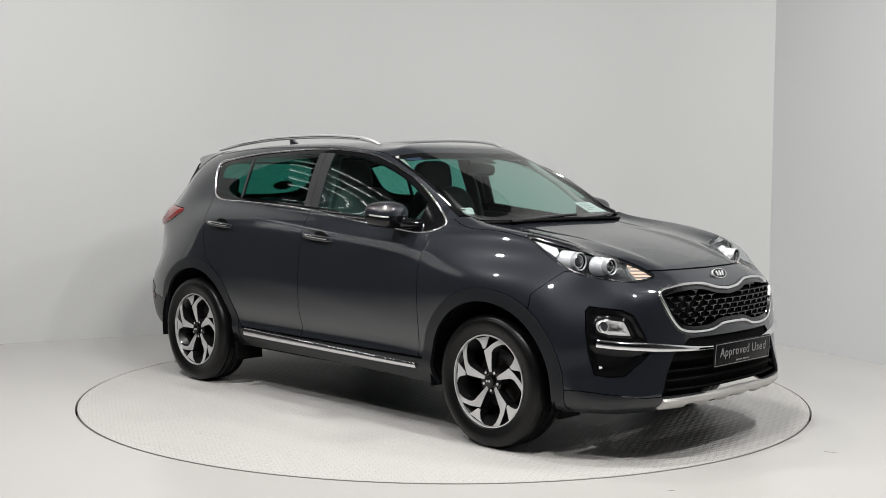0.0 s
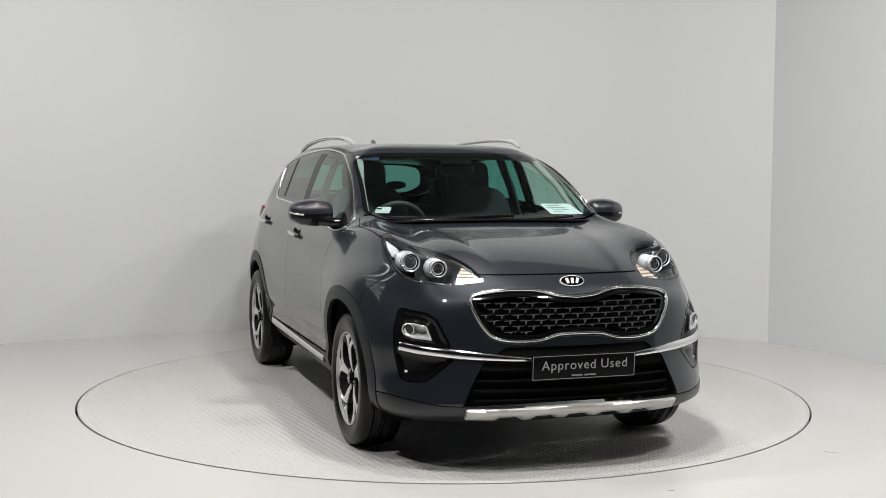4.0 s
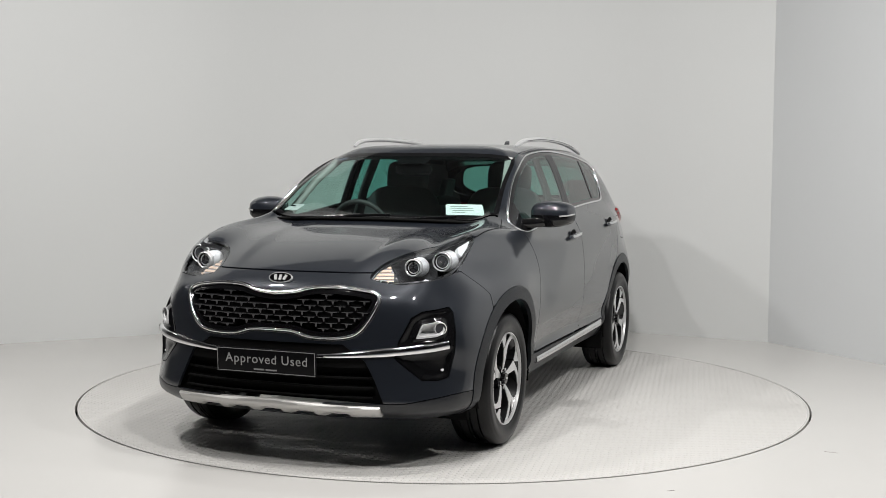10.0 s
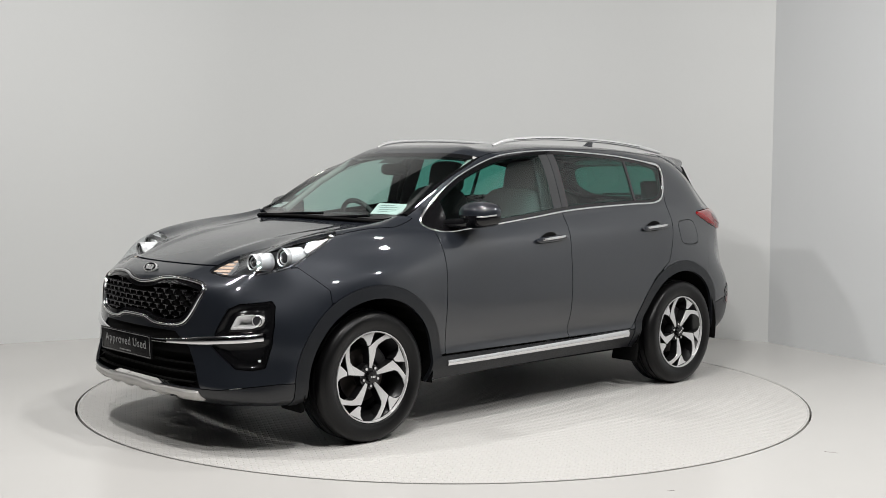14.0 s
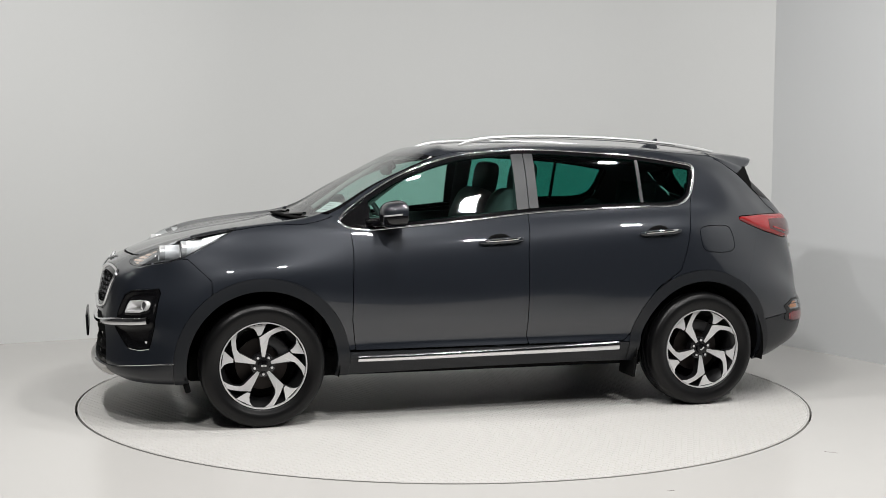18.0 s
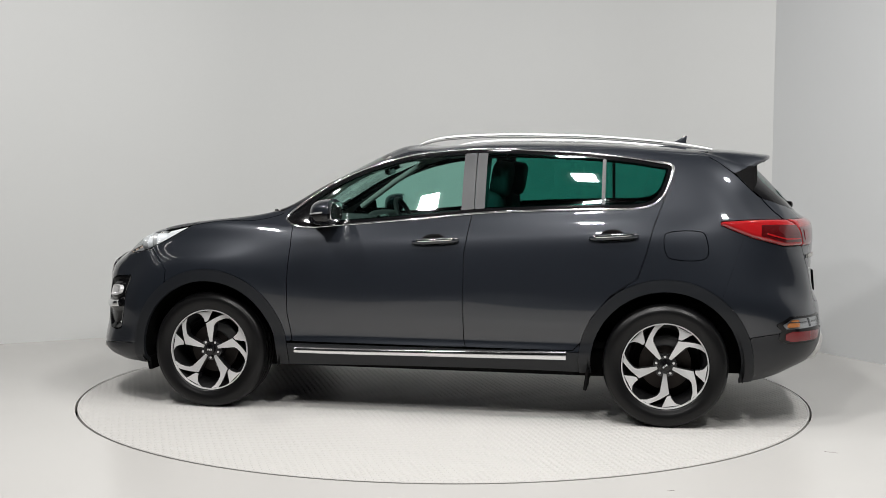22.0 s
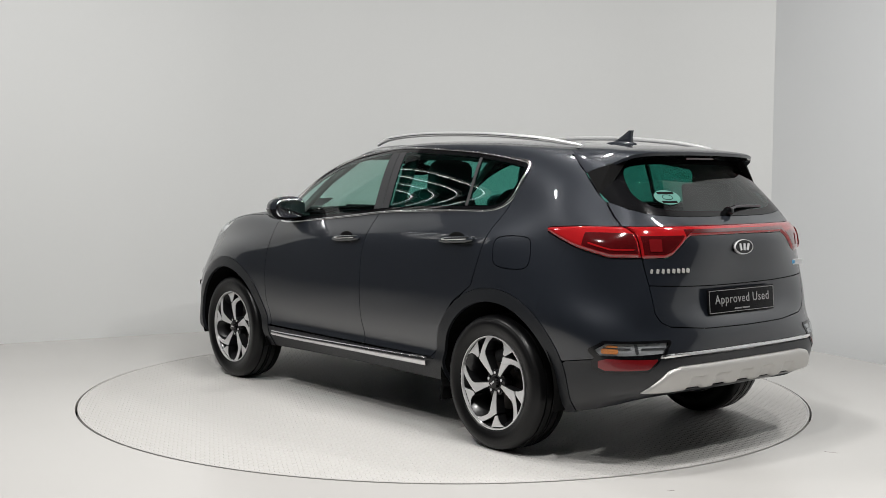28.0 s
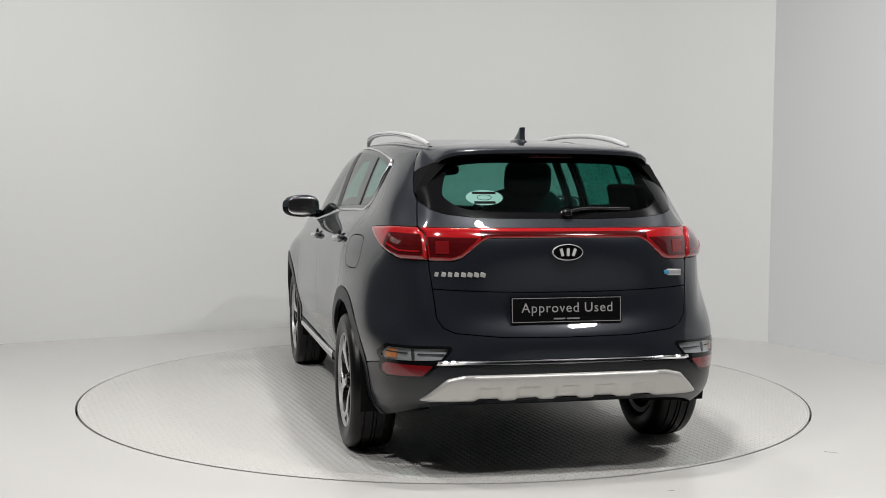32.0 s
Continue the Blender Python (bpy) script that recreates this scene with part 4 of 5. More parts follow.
def exact(columns, a, b, low, high):
    """As skin_at, from a curved sheet through the fourteen nearest points."""
    pick = SKIN[(SKIN[:, 3] >= low) & (SKIN[:, 3] <= high)]
    da, db = pick[:, columns[0]] - a, pick[:, columns[1]] - b
    near = np.argsort(np.hypot(da, db))[:16]
    da, db = da[near], db[near]
    terms = np.stack([np.ones(len(da)), da, db, da * da, da * db, db * db], 1)
    got = np.linalg.lstsq(terms, pick[near], rcond=None)[0][0]
    return Vector(got[:3]), Vector(got[5:8]).normalized()


def on_skin(line, low, high, span, closed, columns=(0, 2)):
    """The skin's places and normals along a line seen from the side or the end, evened out over a span of points."""
    got = [skin_at(columns, float(q[0]), float(q[1]), low, high) for q in line]
    flat = np.array([(p.x if columns[0] else p.y, *n) for p, n in got])
    h = span // 2
    wide = np.concatenate([flat[-h:], flat, flat[:h]]) if closed else np.concatenate([flat[:1].repeat(h, 0), flat, flat[-1:].repeat(h, 0)])
    mean = sum(wide[k:k + len(flat)] for k in range(span)) / span
    return [(Vector((m[0], q[0], q[1]) if columns[0] else (q[0], m[0], q[1])), Vector(m[1:]).normalized()) for q, m in zip(line, mean)]


def band(points, widths, high, lean=0.0, closed=False, sink=0.006):
    """A raised rounded moulding along skin points with their normals; lean moves it across its line by so many widths."""
    n = len(points)
    at, out = [p for p, _ in points], [q for _, q in points]
    bm, rows = bmesh.new(), []
    for i in range(n):
        a, b = (at[i - 1], at[(i + 1) % n]) if closed else (at[max(i - 1, 0)], at[min(i + 1, n - 1)])
        across = (b - a).cross(out[i]).normalized()
        w = widths[i]
        mid = at[i] + across * w * lean
        rows.append([bm.verts.new(mid + across * w * u + out[i] * v) for u, v in ((-.5, -sink), (-.5, high * .35), (-.42, high * .75), (-.22, high), (.22, high), (.42, high * .75), (.5, high * .35), (.5, -sink))])
    for i in range(n if closed else n - 1):
        a, b = rows[i], rows[(i + 1) % n]
        for k in range(7):
            bm.faces.new((a[k], a[k + 1], b[k + 1], b[k]))
    if not closed:
        bm.faces.new(rows[0]), bm.faces.new(rows[-1][::-1])
    bmesh.ops.recalc_face_normals(bm, faces=bm.faces)
    return bm


def flip(bm, s):
    """The part's twin on the other side."""
    if s < 0:
        bmesh.ops.scale(bm, vec=(1, -1, 1), verts=bm.verts)
        bmesh.ops.reverse_faces(bm, faces=bm.faces)
    return bm


def blob(size, at=(0, 0, 0), power=0.7, turn=(0, 0, 0), seg=24):
    """A rounded block: a ball pressed towards a box."""
    bm = bmesh.new()
    bmesh.ops.create_uvsphere(bm, u_segments=seg, v_segments=seg // 2, radius=1.0)
    for v in bm.verts:
        v.co = Vector([math.copysign(abs(c) ** power, c) * h / 2 for c, h in zip(v.co, size)])
    bmesh.ops.transform(bm, matrix=pose(*at, *turn), verts=bm.verts)
    return bm


def lettering(name, text, size, m, mat, parent, bold=0.0):
    cu = bpy.data.curves.new(name, "FONT")
    cu.body, cu.size, cu.align_x, cu.align_y, cu.extrude, cu.offset, cu.space_character = text, size, "CENTER", "CENTER", 0.0006, bold, 1.12
    shown = new(name, cu)
    me = bpy.data.meshes.new_from_object(shown.evaluated_get(bpy.context.evaluated_depsgraph_get()))
    bpy.data.objects.remove(shown)
    me.transform(m)
    me.materials.clear()
    me.materials.append(mat)
    ob = new(name, me)
    ob.parent = parent
    return ob


FACE_FRONT = Matrix(((0, 0, 1, 0), (1, 0, 0, 0), (0, 1, 0, 0), (0, 0, 0, 1)))
FACE_REAR = Matrix(((0, 0, -1, 0), (-1, 0, 0, 0), (0, 1, 0, 0), (0, 0, 0, 1)))


def oval(wide, high, thick, at, face, hole=0.0):
    """An upright oval plate, or an oval band where a hole is given."""
    bm, rows = bmesh.new(), []
    for k in range(40):
        c, q = math.cos(2 * math.pi * k / 40), math.sin(2 * math.pi * k / 40)
        ring_points = [(wide / 2 * c, high / 2 * q, 0), (wide / 2 * c, high / 2 * q, thick * 0.6), ((wide / 2 - 0.002) * c, (high / 2 - 0.002) * q, thick)]
        if hole:
            ring_points += [((wide / 2 - hole) * c, (high / 2 - hole) * q, thick), ((wide / 2 - hole) * c, (high / 2 - hole) * q, 0)]
        rows.append([bm.verts.new(p) for p in ring_points])
    n = len(rows[0])
    for a, b in zip(rows, rows[1:] + rows[:1]):
        for j in range(n if hole else n - 1):
            bm.faces.new((a[j], b[j], b[(j + 1) % n], a[(j + 1) % n]))
    if not hole:
        bm.faces.new([r[-1] for r in rows])
        bm.faces.new([r[0] for r in rows][::-1])
    bmesh.ops.recalc_face_normals(bm, faces=bm.faces)
    bmesh.ops.transform(bm, matrix=Matrix.Translation(at) @ face, verts=bm.verts)
    return bm


# ---- front ----
def plate(at, face, tilt):
    m = Matrix.Translation(at) @ face @ pose(0, 0, 0, tilt)
    base = box((0.532, 0.122, 0.012), bevel=0.004)
    bmesh.ops.transform(base, matrix=m, verts=base.verts)
    holder = part("dealer_plate", base, PLATE, car, "black dealer plate lettered in white", smooth=40)
    for size, spot in (((0.520, 0.003, 0.002), (0, 0.054, 0.006)), ((0.520, 0.003, 0.002), (0, -0.054, 0.006)), ((0.003, 0.111, 0.002), (0.2595, 0, 0.006)), ((0.003, 0.111, 0.002), (-0.2595, 0, 0.006))):
        rim = box(size, spot)
        bmesh.ops.transform(rim, matrix=m, verts=rim.verts)
        part("plate_border", rim, GREY_PRINT, holder)
    for text, spot in (("Approved", -0.078), ("Used", 0.153)):
        lettering("plate_word", text, 0.062, m @ pose(spot, 0.008, 0.0065), PALE_PRINT, holder, 0.0)
    for wide, spot in ((0.055, -0.036), (0.060, 0.030)):
        bar = box((wide, 0.007, 0.001), (spot, -0.040, 0.0065))
        bmesh.ops.transform(bar, matrix=m, verts=bar.verts)
        part("plate_small_print", bar, GREY_PRINT, holder)


plate((2.268, 0, 0.517), FACE_FRONT, 3)
plate((-2.186, 0, 0.790), FACE_REAR, -5)
NOSE = skin_at((1, 2), 0.0, 0.897, 0, 3.5)[0].x + 0.004
for at, face, wide, high in (((NOSE, 0, 0.897), FACE_FRONT @ pose(0, 0, 0, -28), 0.128, 0.058), ((-2.183, 0, 1.052), FACE_REAR @ pose(0, 0, 0, -6), 0.148, 0.076)):
    badge = part("badge", oval(wide, high, 0.012, at, face), BLACK, car, "oval chrome-rimmed badge", smooth=40)
    part("badge_rim", oval(wide, high, 0.015, at, face, 0.0045), SILVER_BRIGHT, badge, smooth=40)
    for k in (-1, 0, 1):
        bm = box((0.013, high * 0.46, 0.006), (k * wide * 0.2, 0, 0.014), (0, 0, -18 * (k + 0.2)))
        bmesh.ops.transform(bm, matrix=Matrix.Translation(at) @ face, verts=bm.verts)
        part("badge_bar", bm, SILVER_BRIGHT, badge)

# grille mesh: staggered winged bars
half_grille = spline(GRILLE, 5)
grille_line = np.concatenate([half_grille, half_grille[::-1] * (-1, 1)])
half_line = [exact((1, 2), float(gy), float(gz), 0, 3.5) for gy, gz in spline(GRILLE, 6)]
mirrored = [(Vector((p.x, -p.y, p.z)), Vector((q.x, -q.y, q.z))) for p, q in half_line[-2:0:-1]]
loop = half_line + mirrored
part("grille_frame", band(loop, [0.0145] * len(loop), 0.010, -0.5, True, 0.03), CHROME, GRILLE_PART, "chrome grille surround", smooth=50)
part("grille_frame_edge", band(loop, [0.006] * len(loop), 0.004, -3.2, True, 0.03), DARK_CHROME, GRILLE_PART, smooth=50)
def strip_wide(q):
    return 0.020 + 0.022 * min(1.0, max(0.0, (float(q[0]) - 0.25) / 0.3))


mid_strip = [((a[0] + b[0]) / 2, (a[1] + b[1]) / 2, a[1] - b[1]) for a, b in zip(STRIP[:6], STRIP[:5:-1])]
mid_strip = spline(mid_strip, 6)
half_strip = on_skin(mid_strip, 0, 5.5, 5, False, (1, 2))
loop = [(Vector((p.x, -p.y, p.z)), Vector((q.x, -q.y, q.z))) for p, q in half_strip[:0:-1]] + half_strip
part("bumper_strip", band(loop, [strip_wide(q) for q in mid_strip[:0:-1]] + [strip_wide(q) for q in mid_strip], 0.014), CHROME, car, "chrome strip across the front bumper", smooth=50)
window_ring = [q for q in on_skin(spline(WINDOW_LINE, 6, True), 4.75, 11, 9, True)]


TRIM_SIDE = 0.5


def trim_width(p):
    rear = min(1.0, max(0.0, (-1.17 - p.x) / 0.12))
    top = min(1.0, max(0.0, (p.z - 1.24 - 0.10 * min(1.0, max(0.0, 0.9 - p.x))) / 0.03))
    return 0.013 + 0.005 * rear - 0.003 * top * (1 - rear)
wing = prism([(-.036, .004), (.036, .005), (.030, .0005), (.008, -.001), (.003, -.018), (-.003, -.018), (-.006, -.001), (-.030, .000)], -0.012, 0.006, "x", 0.001)
wing_mesh = bpy.data.meshes.new("mesh_bar")
wing.to_mesh(wing_mesh)
wing.free()
wing_mesh.materials.append(DARK_CHROME)
for row in range(8):
    gz = 0.648 + 0.0262 * row
    for col in range(-7, 8):
        gy = 0.074 * (col + 0.5 * (row % 2))
        if inside(grille_line, np.array([gy]), np.array([gz]))[0] < -0.028:
            place, _ = skin_at((1, 2), abs(gy), gz, 0, 3.5)
            bar = new("mesh_bar", wing_mesh)
            bar.parent, bar.matrix_basis = GRILLE_PART, pose(place.x - 0.016, gy, gz, 0, 6, -math.degrees(0.20 * gy / 0.4))
for k in range(3):
    iz = 0.36 + 0.045 * k
    pts = []
    for y in np.linspace(-0.50, 0.50, 21):
        place, _ = skin_at((1, 2), abs(float(y)), iz, 0, 3.5)
        pts.append((place.x - 0.028, float(y), iz))
    part("intake_slat", sweep(pts, 0.02, 0.008), VOID, INTAKE_PART, smooth=40)
for s in (1, -1):
    lamp, fog_part, tail_part = DOORS["lamp", s], DOORS["fog", s], DOORS["tail", s]
    # projectors, shields and the indicator comb behind the lens
    for (lx, ly, lz), r in (((1.868, .585, .950), 0.040), ((1.755, .690, .975), 0.045)):
        aim = Vector((1.0, 0.06, 0.03)).normalized()
        eye = Vector((lx, ly, lz))
        barrel = rod(eye - aim * 0.10, eye - aim * 0.004, r * 1.22, 32, r * 1.04)
        part("projector_barrel", flip(barrel, s), REFLECTOR, lamp, "bright projector barrel", smooth=40)
        turned = Matrix.Translation(eye) @ aim.to_track_quat("Y", "Z").to_matrix().to_4x4()
        for name, mat, text, ring_line in (("projector_ring", SILVER_BRIGHT, "bright projector ring", [(r + 0.003, -0.03), (r + 0.003, 0.006), (r - 0.001, 0.010), (r - 0.005, 0.006), (r - 0.005, -0.03)]), ("projector_shroud", BLACK, "", [(r - 0.0052, 0.003), (r - 0.013, -0.006), (r - 0.014, -0.03), (r - 0.0052, -0.03)])):
            ring_bm = lathe(ring_line, 32)
            bmesh.ops.transform(ring_bm, matrix=turned, verts=ring_bm.verts)
            part(name, flip(ring_bm, s), mat, lamp, text, smooth=40)
        ball = bmesh.new()
        bmesh.ops.create_uvsphere(ball, u_segments=24, v_segments=12, radius=r - 0.012, matrix=turned @ pose(0, -0.012, 0) @ Matrix.Diagonal((1, 0.55, 1, 1)))
        part("projector_lens", flip(ball, s), LENS, lamp, "dark projector lens", smooth=80)
        if r < 0.042:
            for a in (90, 210, 330):
                rib = rod((0, 0.002, 0), ((r - 0.006) * math.cos(radians(a)), 0.002, (r - 0.006) * math.sin(radians(a))), 0.0022, 6)
                bmesh.ops.transform(rib, matrix=turned, verts=rib.verts)
                part("lens_rib", flip(rib, s), BLACK, lamp)
    # fog lamp in its bright bezel
    lens_bm = rod((1.91, .735, .675), (1.962, .764, .676), 0.027, 28, 0.025)
    part("fog_lens", flip(lens_bm, s), LENS, fog_part, "round dark fog lamp lens", smooth=40)
    rim_bm = lathe([(0.030, -0.03), (0.030, 0.003), (0.027, 0.006), (0.0255, 0.003), (0.0255, -0.03)], 28)
    bmesh.ops.transform(rim_bm, matrix=Matrix.Translation((1.962, .764, .676)) @ Vector((0.052, 0.029, 0.001)).to_track_quat("Y", "Z").to_matrix().to_4x4(), verts=rim_bm.verts)
    part("fog_ring", flip(rim_bm, s), SILVER_BRIGHT, fog_part, "bright fog lamp ring", smooth=40)
    part("corner_reflector", flip(box((0.03, 0.030, 0.014), (1.950, .757, .478), (0, 0, 40), 0.004), s), REFLECTOR, fog_part)
    # mirrors
    halves = []
    for keep in (1, -1):
        shell = blob((0.190, 0.240, 0.150), (0, 0, 0), 0.66, seg=40)
        for v in shell.verts:
            if v.co.x < -0.035:
                v.co.x = -0.035 + (v.co.x + 0.035) * 0.12
            out = max(0.0, v.co.y)
            v.co.z *= (1 - 1.3 * out) if v.co.z > 0 else (1 - 1.9 * max(0.0, -v.co.y - 0.02) - 0.8 * out)
            v.co.z -= 0.12 * max(0.0, v.co.x)
            v.co.x -= 0.25 * out
        bmesh.ops.bisect_plane(shell, geom=shell.verts[:] + shell.edges[:] + shell.faces[:], plane_co=(0, 0, -0.006), plane_no=(0, 0, -keep), clear_outer=True)
        bmesh.ops.holes_fill(shell, edges=shell.edges)
        bmesh.ops.transform(shell, matrix=pose(0.600, 0.926, 1.178, 0, 0, -12), verts=shell.verts)
        halves.append(shell)
    mirror = part("door_mirror", flip(halves[0], s), PAINT, car, "body-coloured door mirror with a gloss black base", smooth=50)
    part("mirror_base", flip(halves[1], s), BLACK, mirror, "gloss black mirror base", smooth=50)
    part("mirror_glass", flip(blob((0.014, 0.205, 0.118), (0.547, 0.916, 1.178), 0.6, (0, 0, -4)), s), CHROME, mirror, "silvered mirror glass", smooth=60)
    part("mirror_arm", flip(sweep([(0.70, 0.735, 1.122), (0.675, 0.80, 1.124), (0.63, 0.87, 1.132)], 0.13, 0.058), s), BLACK, mirror, smooth=60)
    turned = pose(0.600, 0.926, 1.178, 0, 0, -12)
    strip_line = []
    for k in range(9):
        a = radians(30 + 9 * k)
        sx, sy = 0.0965 * max(0.0, math.cos(a)) ** 0.66, 0.123 * math.sin(a) ** 0.66
        strip_line.append(turned @ Vector((sx - 0.25 * sy, sy, -0.004 - 0.12 * (sx - 0.25 * sy))))
    part("mirror_indicator", flip(sweep(strip_line, 0.005, 0.009), s), CLEAR_SOLID, mirror, "clear indicator strip", smooth=60)
    # handles
    for door, (x0, z0), (x1, z1) in (("front", (.105, 1.010), (-.170, 1.028)), ("rear", (-.903, 1.051), (-1.181, 1.069))):
        place, _ = skin_at((0, 2), (x0 + x1) / 2, (z0 + z1) / 2, 5, 10)
        tilt = math.degrees(math.atan2(z1 - z0, x0 - x1))
        mid = ((x0 + x1) / 2, (z0 + z1) / 2)
        # no hollow is cut: a matt black blob stands in for its shade
        shade_blob = blob((0.150, 0.012, 0.098), (mid[0] + 0.01, place.y + 0.001, mid[1] - 0.008), 0.95, (0, tilt, 0))
        part("handle_shade", flip(shade_blob, s), VOID, DOORS[door, s], smooth=60)
        grip = blob((0.275, 0.040, 0.036), (mid[0], place.y + 0.014, mid[1]), 0.72, (0, tilt, 0), 32)
        part("door_handle", flip(grip, s), PAINT, DOORS[door, s], "body-coloured handle with a chrome strip", smooth=60)
        path = [(mid[0] + 0.132 - 0.264 * k / 12, place.y + 0.012 + 0.022 * (1 - (k / 6 - 1) ** 4), z0 + (z1 - z0) * k / 12 + 0.006) for k in range(13)]
        part("handle_strip", flip(sweep(path, 0.010, 0.016, taper=0.6), s), CHROME, DOORS[door, s], "chrome handle strip", smooth=60)
    part("window_trim", flip(band(window_ring, [trim_width(p) for p, _ in window_ring], 0.008, TRIM_SIDE, True), s), CHROME, car, "chrome window surround", smooth=50)
    sill_line = spline([(.808, .363, .034), (.60, .363, .036), (0, .371, .040), (-.50, .378, .046), (-.785, .383, .050)], 6)
    sill_ring = [(p, Vector((0, 1, 0))) for p, _ in on_skin(sill_line, 4.6, 10.6, 9, False)]
    part("sill_strip", flip(band(sill_ring, [float(q[2]) for q in sill_line], 0.014), s), CHROME, car, "chrome strip along the sill", smooth=50)
    # roof rails
    rail = [(.125, .548, 1.572), (.06, .556, 1.594), (-.03, .562, 1.611), (-.30, .572, 1.627), (-.65, .568, 1.627), (-.97, .556, 1.616), (-1.30, .540, 1.590), (-1.47, .530, 1.568), (-1.58, .522, 1.550)]
    part("roof_rail", flip(sweep(spline(rail, 6), 0.034, 0.026, taper=0.5), s), RAIL, car, "satin aluminium roof rail", smooth=60)
    groove = [(px, py + 0.0165, pz - 0.001) for px, py, pz in rail[2:-2]]
    part("rail_groove", flip(sweep(spline(groove, 6), 0.003, 0.004), s), PILLAR, car, smooth=60)
    # black blade under the spoiler end
    blade = [(-1.80, .553, 1.456), (-1.708, .616, 1.416), (-1.802, .639, 1.316), (-1.828, .606, 1.328), (-1.834, .54, 1.40), (-1.836, .47, 1.476)]
    bm = bmesh.new()
    fa, fb = [bm.verts.new(p) for p in blade], [bm.verts.new((p[0] + 0.03, p[1] - 0.02, p[2] + 0.01)) for p in blade]
    for k in range(1, 5):
        bm.faces.new((fa[0], fa[k], fa[k + 1])), bm.faces.new((fb[0], fb[k + 1], fb[k]))
    for k in range(len(blade)):
        bm.faces.new((fa[k], fb[k], fb[(k + 1) % len(blade)], fa[(k + 1) % len(blade)]))
    bmesh.ops.recalc_face_normals(bm, faces=bm.faces)
    part("spoiler_blade", flip(bm, s), VOID, car, "black blade beside the rear glass")
    # air deflectors
    part("wheel_deflector", flip(box((0.03, 0.17, 0.08), (1.745, .745, .240), (0, 12, 0), 0.008), s), VOID, car, "black air deflector before the wheel")
    part("mud_flap", flip(box((0.02, 0.20, 0.12), (-0.90, .775, .245), (0, -8, 0), 0.006), s), VOID, car, "black deflector before the rear wheel")

# ---- roof end, wipers, aerial ----
def spoiler():
    bm, rows = bmesh.new(), []
    for k in range(33):
        y = -0.545 + 1.09 * k / 32
        e = abs(y) / 0.55
        lip = -1.935 + 0.035 * e ** 2 + 0.045 * e ** 6 + 0.080 * e ** 16
        top = 1.528 - 0.012 * e ** 2 - 0.012 * e ** 6 - 0.050 * e ** 16
        start = -1.60 + 0.05 * e ** 2
        place, _ = skin_at((0, 1), start, abs(y), 7, 15)
        zs = max(place.z, 1.50) + 0.002
        rows.append([bm.verts.new(p) for p in ((start, y, zs), ((start * 2 + lip) / 3, y, zs * 0.6 + top * 0.4 + 0.008), ((start + 2 * lip) / 3, y, zs * 0.25 + top * 0.75 + 0.007), (lip + 0.012, y, top + 0.001), (lip, y, top - 0.006), (lip + 0.004, y, top - 0.022), (lip + 0.10, y, top - 0.040), (lip + 0.20, y, top - 0.055), (start, y, zs - 0.05))])
    # both ends sweep down to the rear pillar
    edge = [Vector(p) for p in ((-1.50, .527, 1.532), (-1.575, .574, 1.504), (-1.62, .593, 1.476), (-1.66, .607, 1.448), (-1.705, .617, 1.416))]
    down = edge + [p + Vector((0.004, -0.016, 0)) for p in (edge[4], edge[3], edge[2], edge[0])]
    for s in (1, -1):
        first, ends = rows[-1] if s > 0 else rows[0], []
        for f in (0.2, 0.4, 0.6, 0.8, 1.0):
            line = []
            for v, goal in zip(first, down):
                p = v.co.lerp(Vector((goal.x, s * goal.y, goal.z)), f)
                p.y += s * 0.006 * math.sin(math.pi * f)
                p.z += 0.002 * math.sin(math.pi * f)
                line.append(bm.verts.new(p))
            ends.append(line)
        rows = rows + ends if s > 0 else ends[::-1] + rows
    for a, b in zip(rows, rows[1:]):
        for j in range(len(a)):
            i = (j + 1) % len(a)
            bm.faces.new((a[j], b[j], b[i], a[i]))
    bm.faces.new(rows[0]), bm.faces.new(rows[-1][::-1])
    bmesh.ops.recalc_face_normals(bm, faces=bm.faces)
    return bm


wing_part = part("rear_spoiler", spoiler(), PAINT, car, "body-coloured roof spoiler", smooth=35)
part("brake_light", box((0.012, 0.22, 0.012), (-1.905, 0, 1.489), (0, 10, 0), 0.003), DARK_RED, wing_part, "dark red high brake light")
fin = prism([(-1.275, 1.566), (-1.33, 1.588), (-1.39, 1.618), (-1.434, 1.646), (-1.449, 1.645), (-1.443, 1.61), (-1.452, 1.566)], -0.014, 0.014, "y", 0.007)
aerial = part("aerial_fin", fin, PAINT, car, "shark-fin roof aerial", smooth=40)
part("aerial_foot", blob((0.22, 0.066, 0.040), (-1.37, 0, 1.568), 0.85), PAINT, aerial, smooth=60)
for pts in ([(1.115, -.48, 1.146), (1.11, -.30, 1.152), (1.10, -.05, 1.166), (1.085, .12, 1.170)], [(1.125, .10, 1.148), (1.10, .32, 1.156), (1.045, .50, 1.166)]):
    part("windscreen_wiper", sweep(spline(pts, 5), 0.022, 0.016), BLACK, car, "black windscreen wiper", smooth=50)
part("cowl", sweep(spline([(.945, -.70, 1.135), (1.05, -.55, 1.138), (1.105, -.32, 1.146), (1.125, 0, 1.149), (1.105, .32, 1.146), (1.05, .55, 1.138), (.945, .70, 1.135)], 5), 0.06, 0.016), VOID, car, "black scuttle panel", smooth=50)
arm = part("rear_wiper", sweep(spline([(-2.072, -.03, 1.232), (-2.050, -.12, 1.247), (-2.020, -.36, 1.245)], 6), 0.022, 0.016), DARK_CHROME, car, "black rear wiper", smooth=50)
part("wiper_hub", blob((0.05, 0.05, 0.045), (-2.070, -.035, 1.226), 0.8), BLACK, arm, smooth=60)


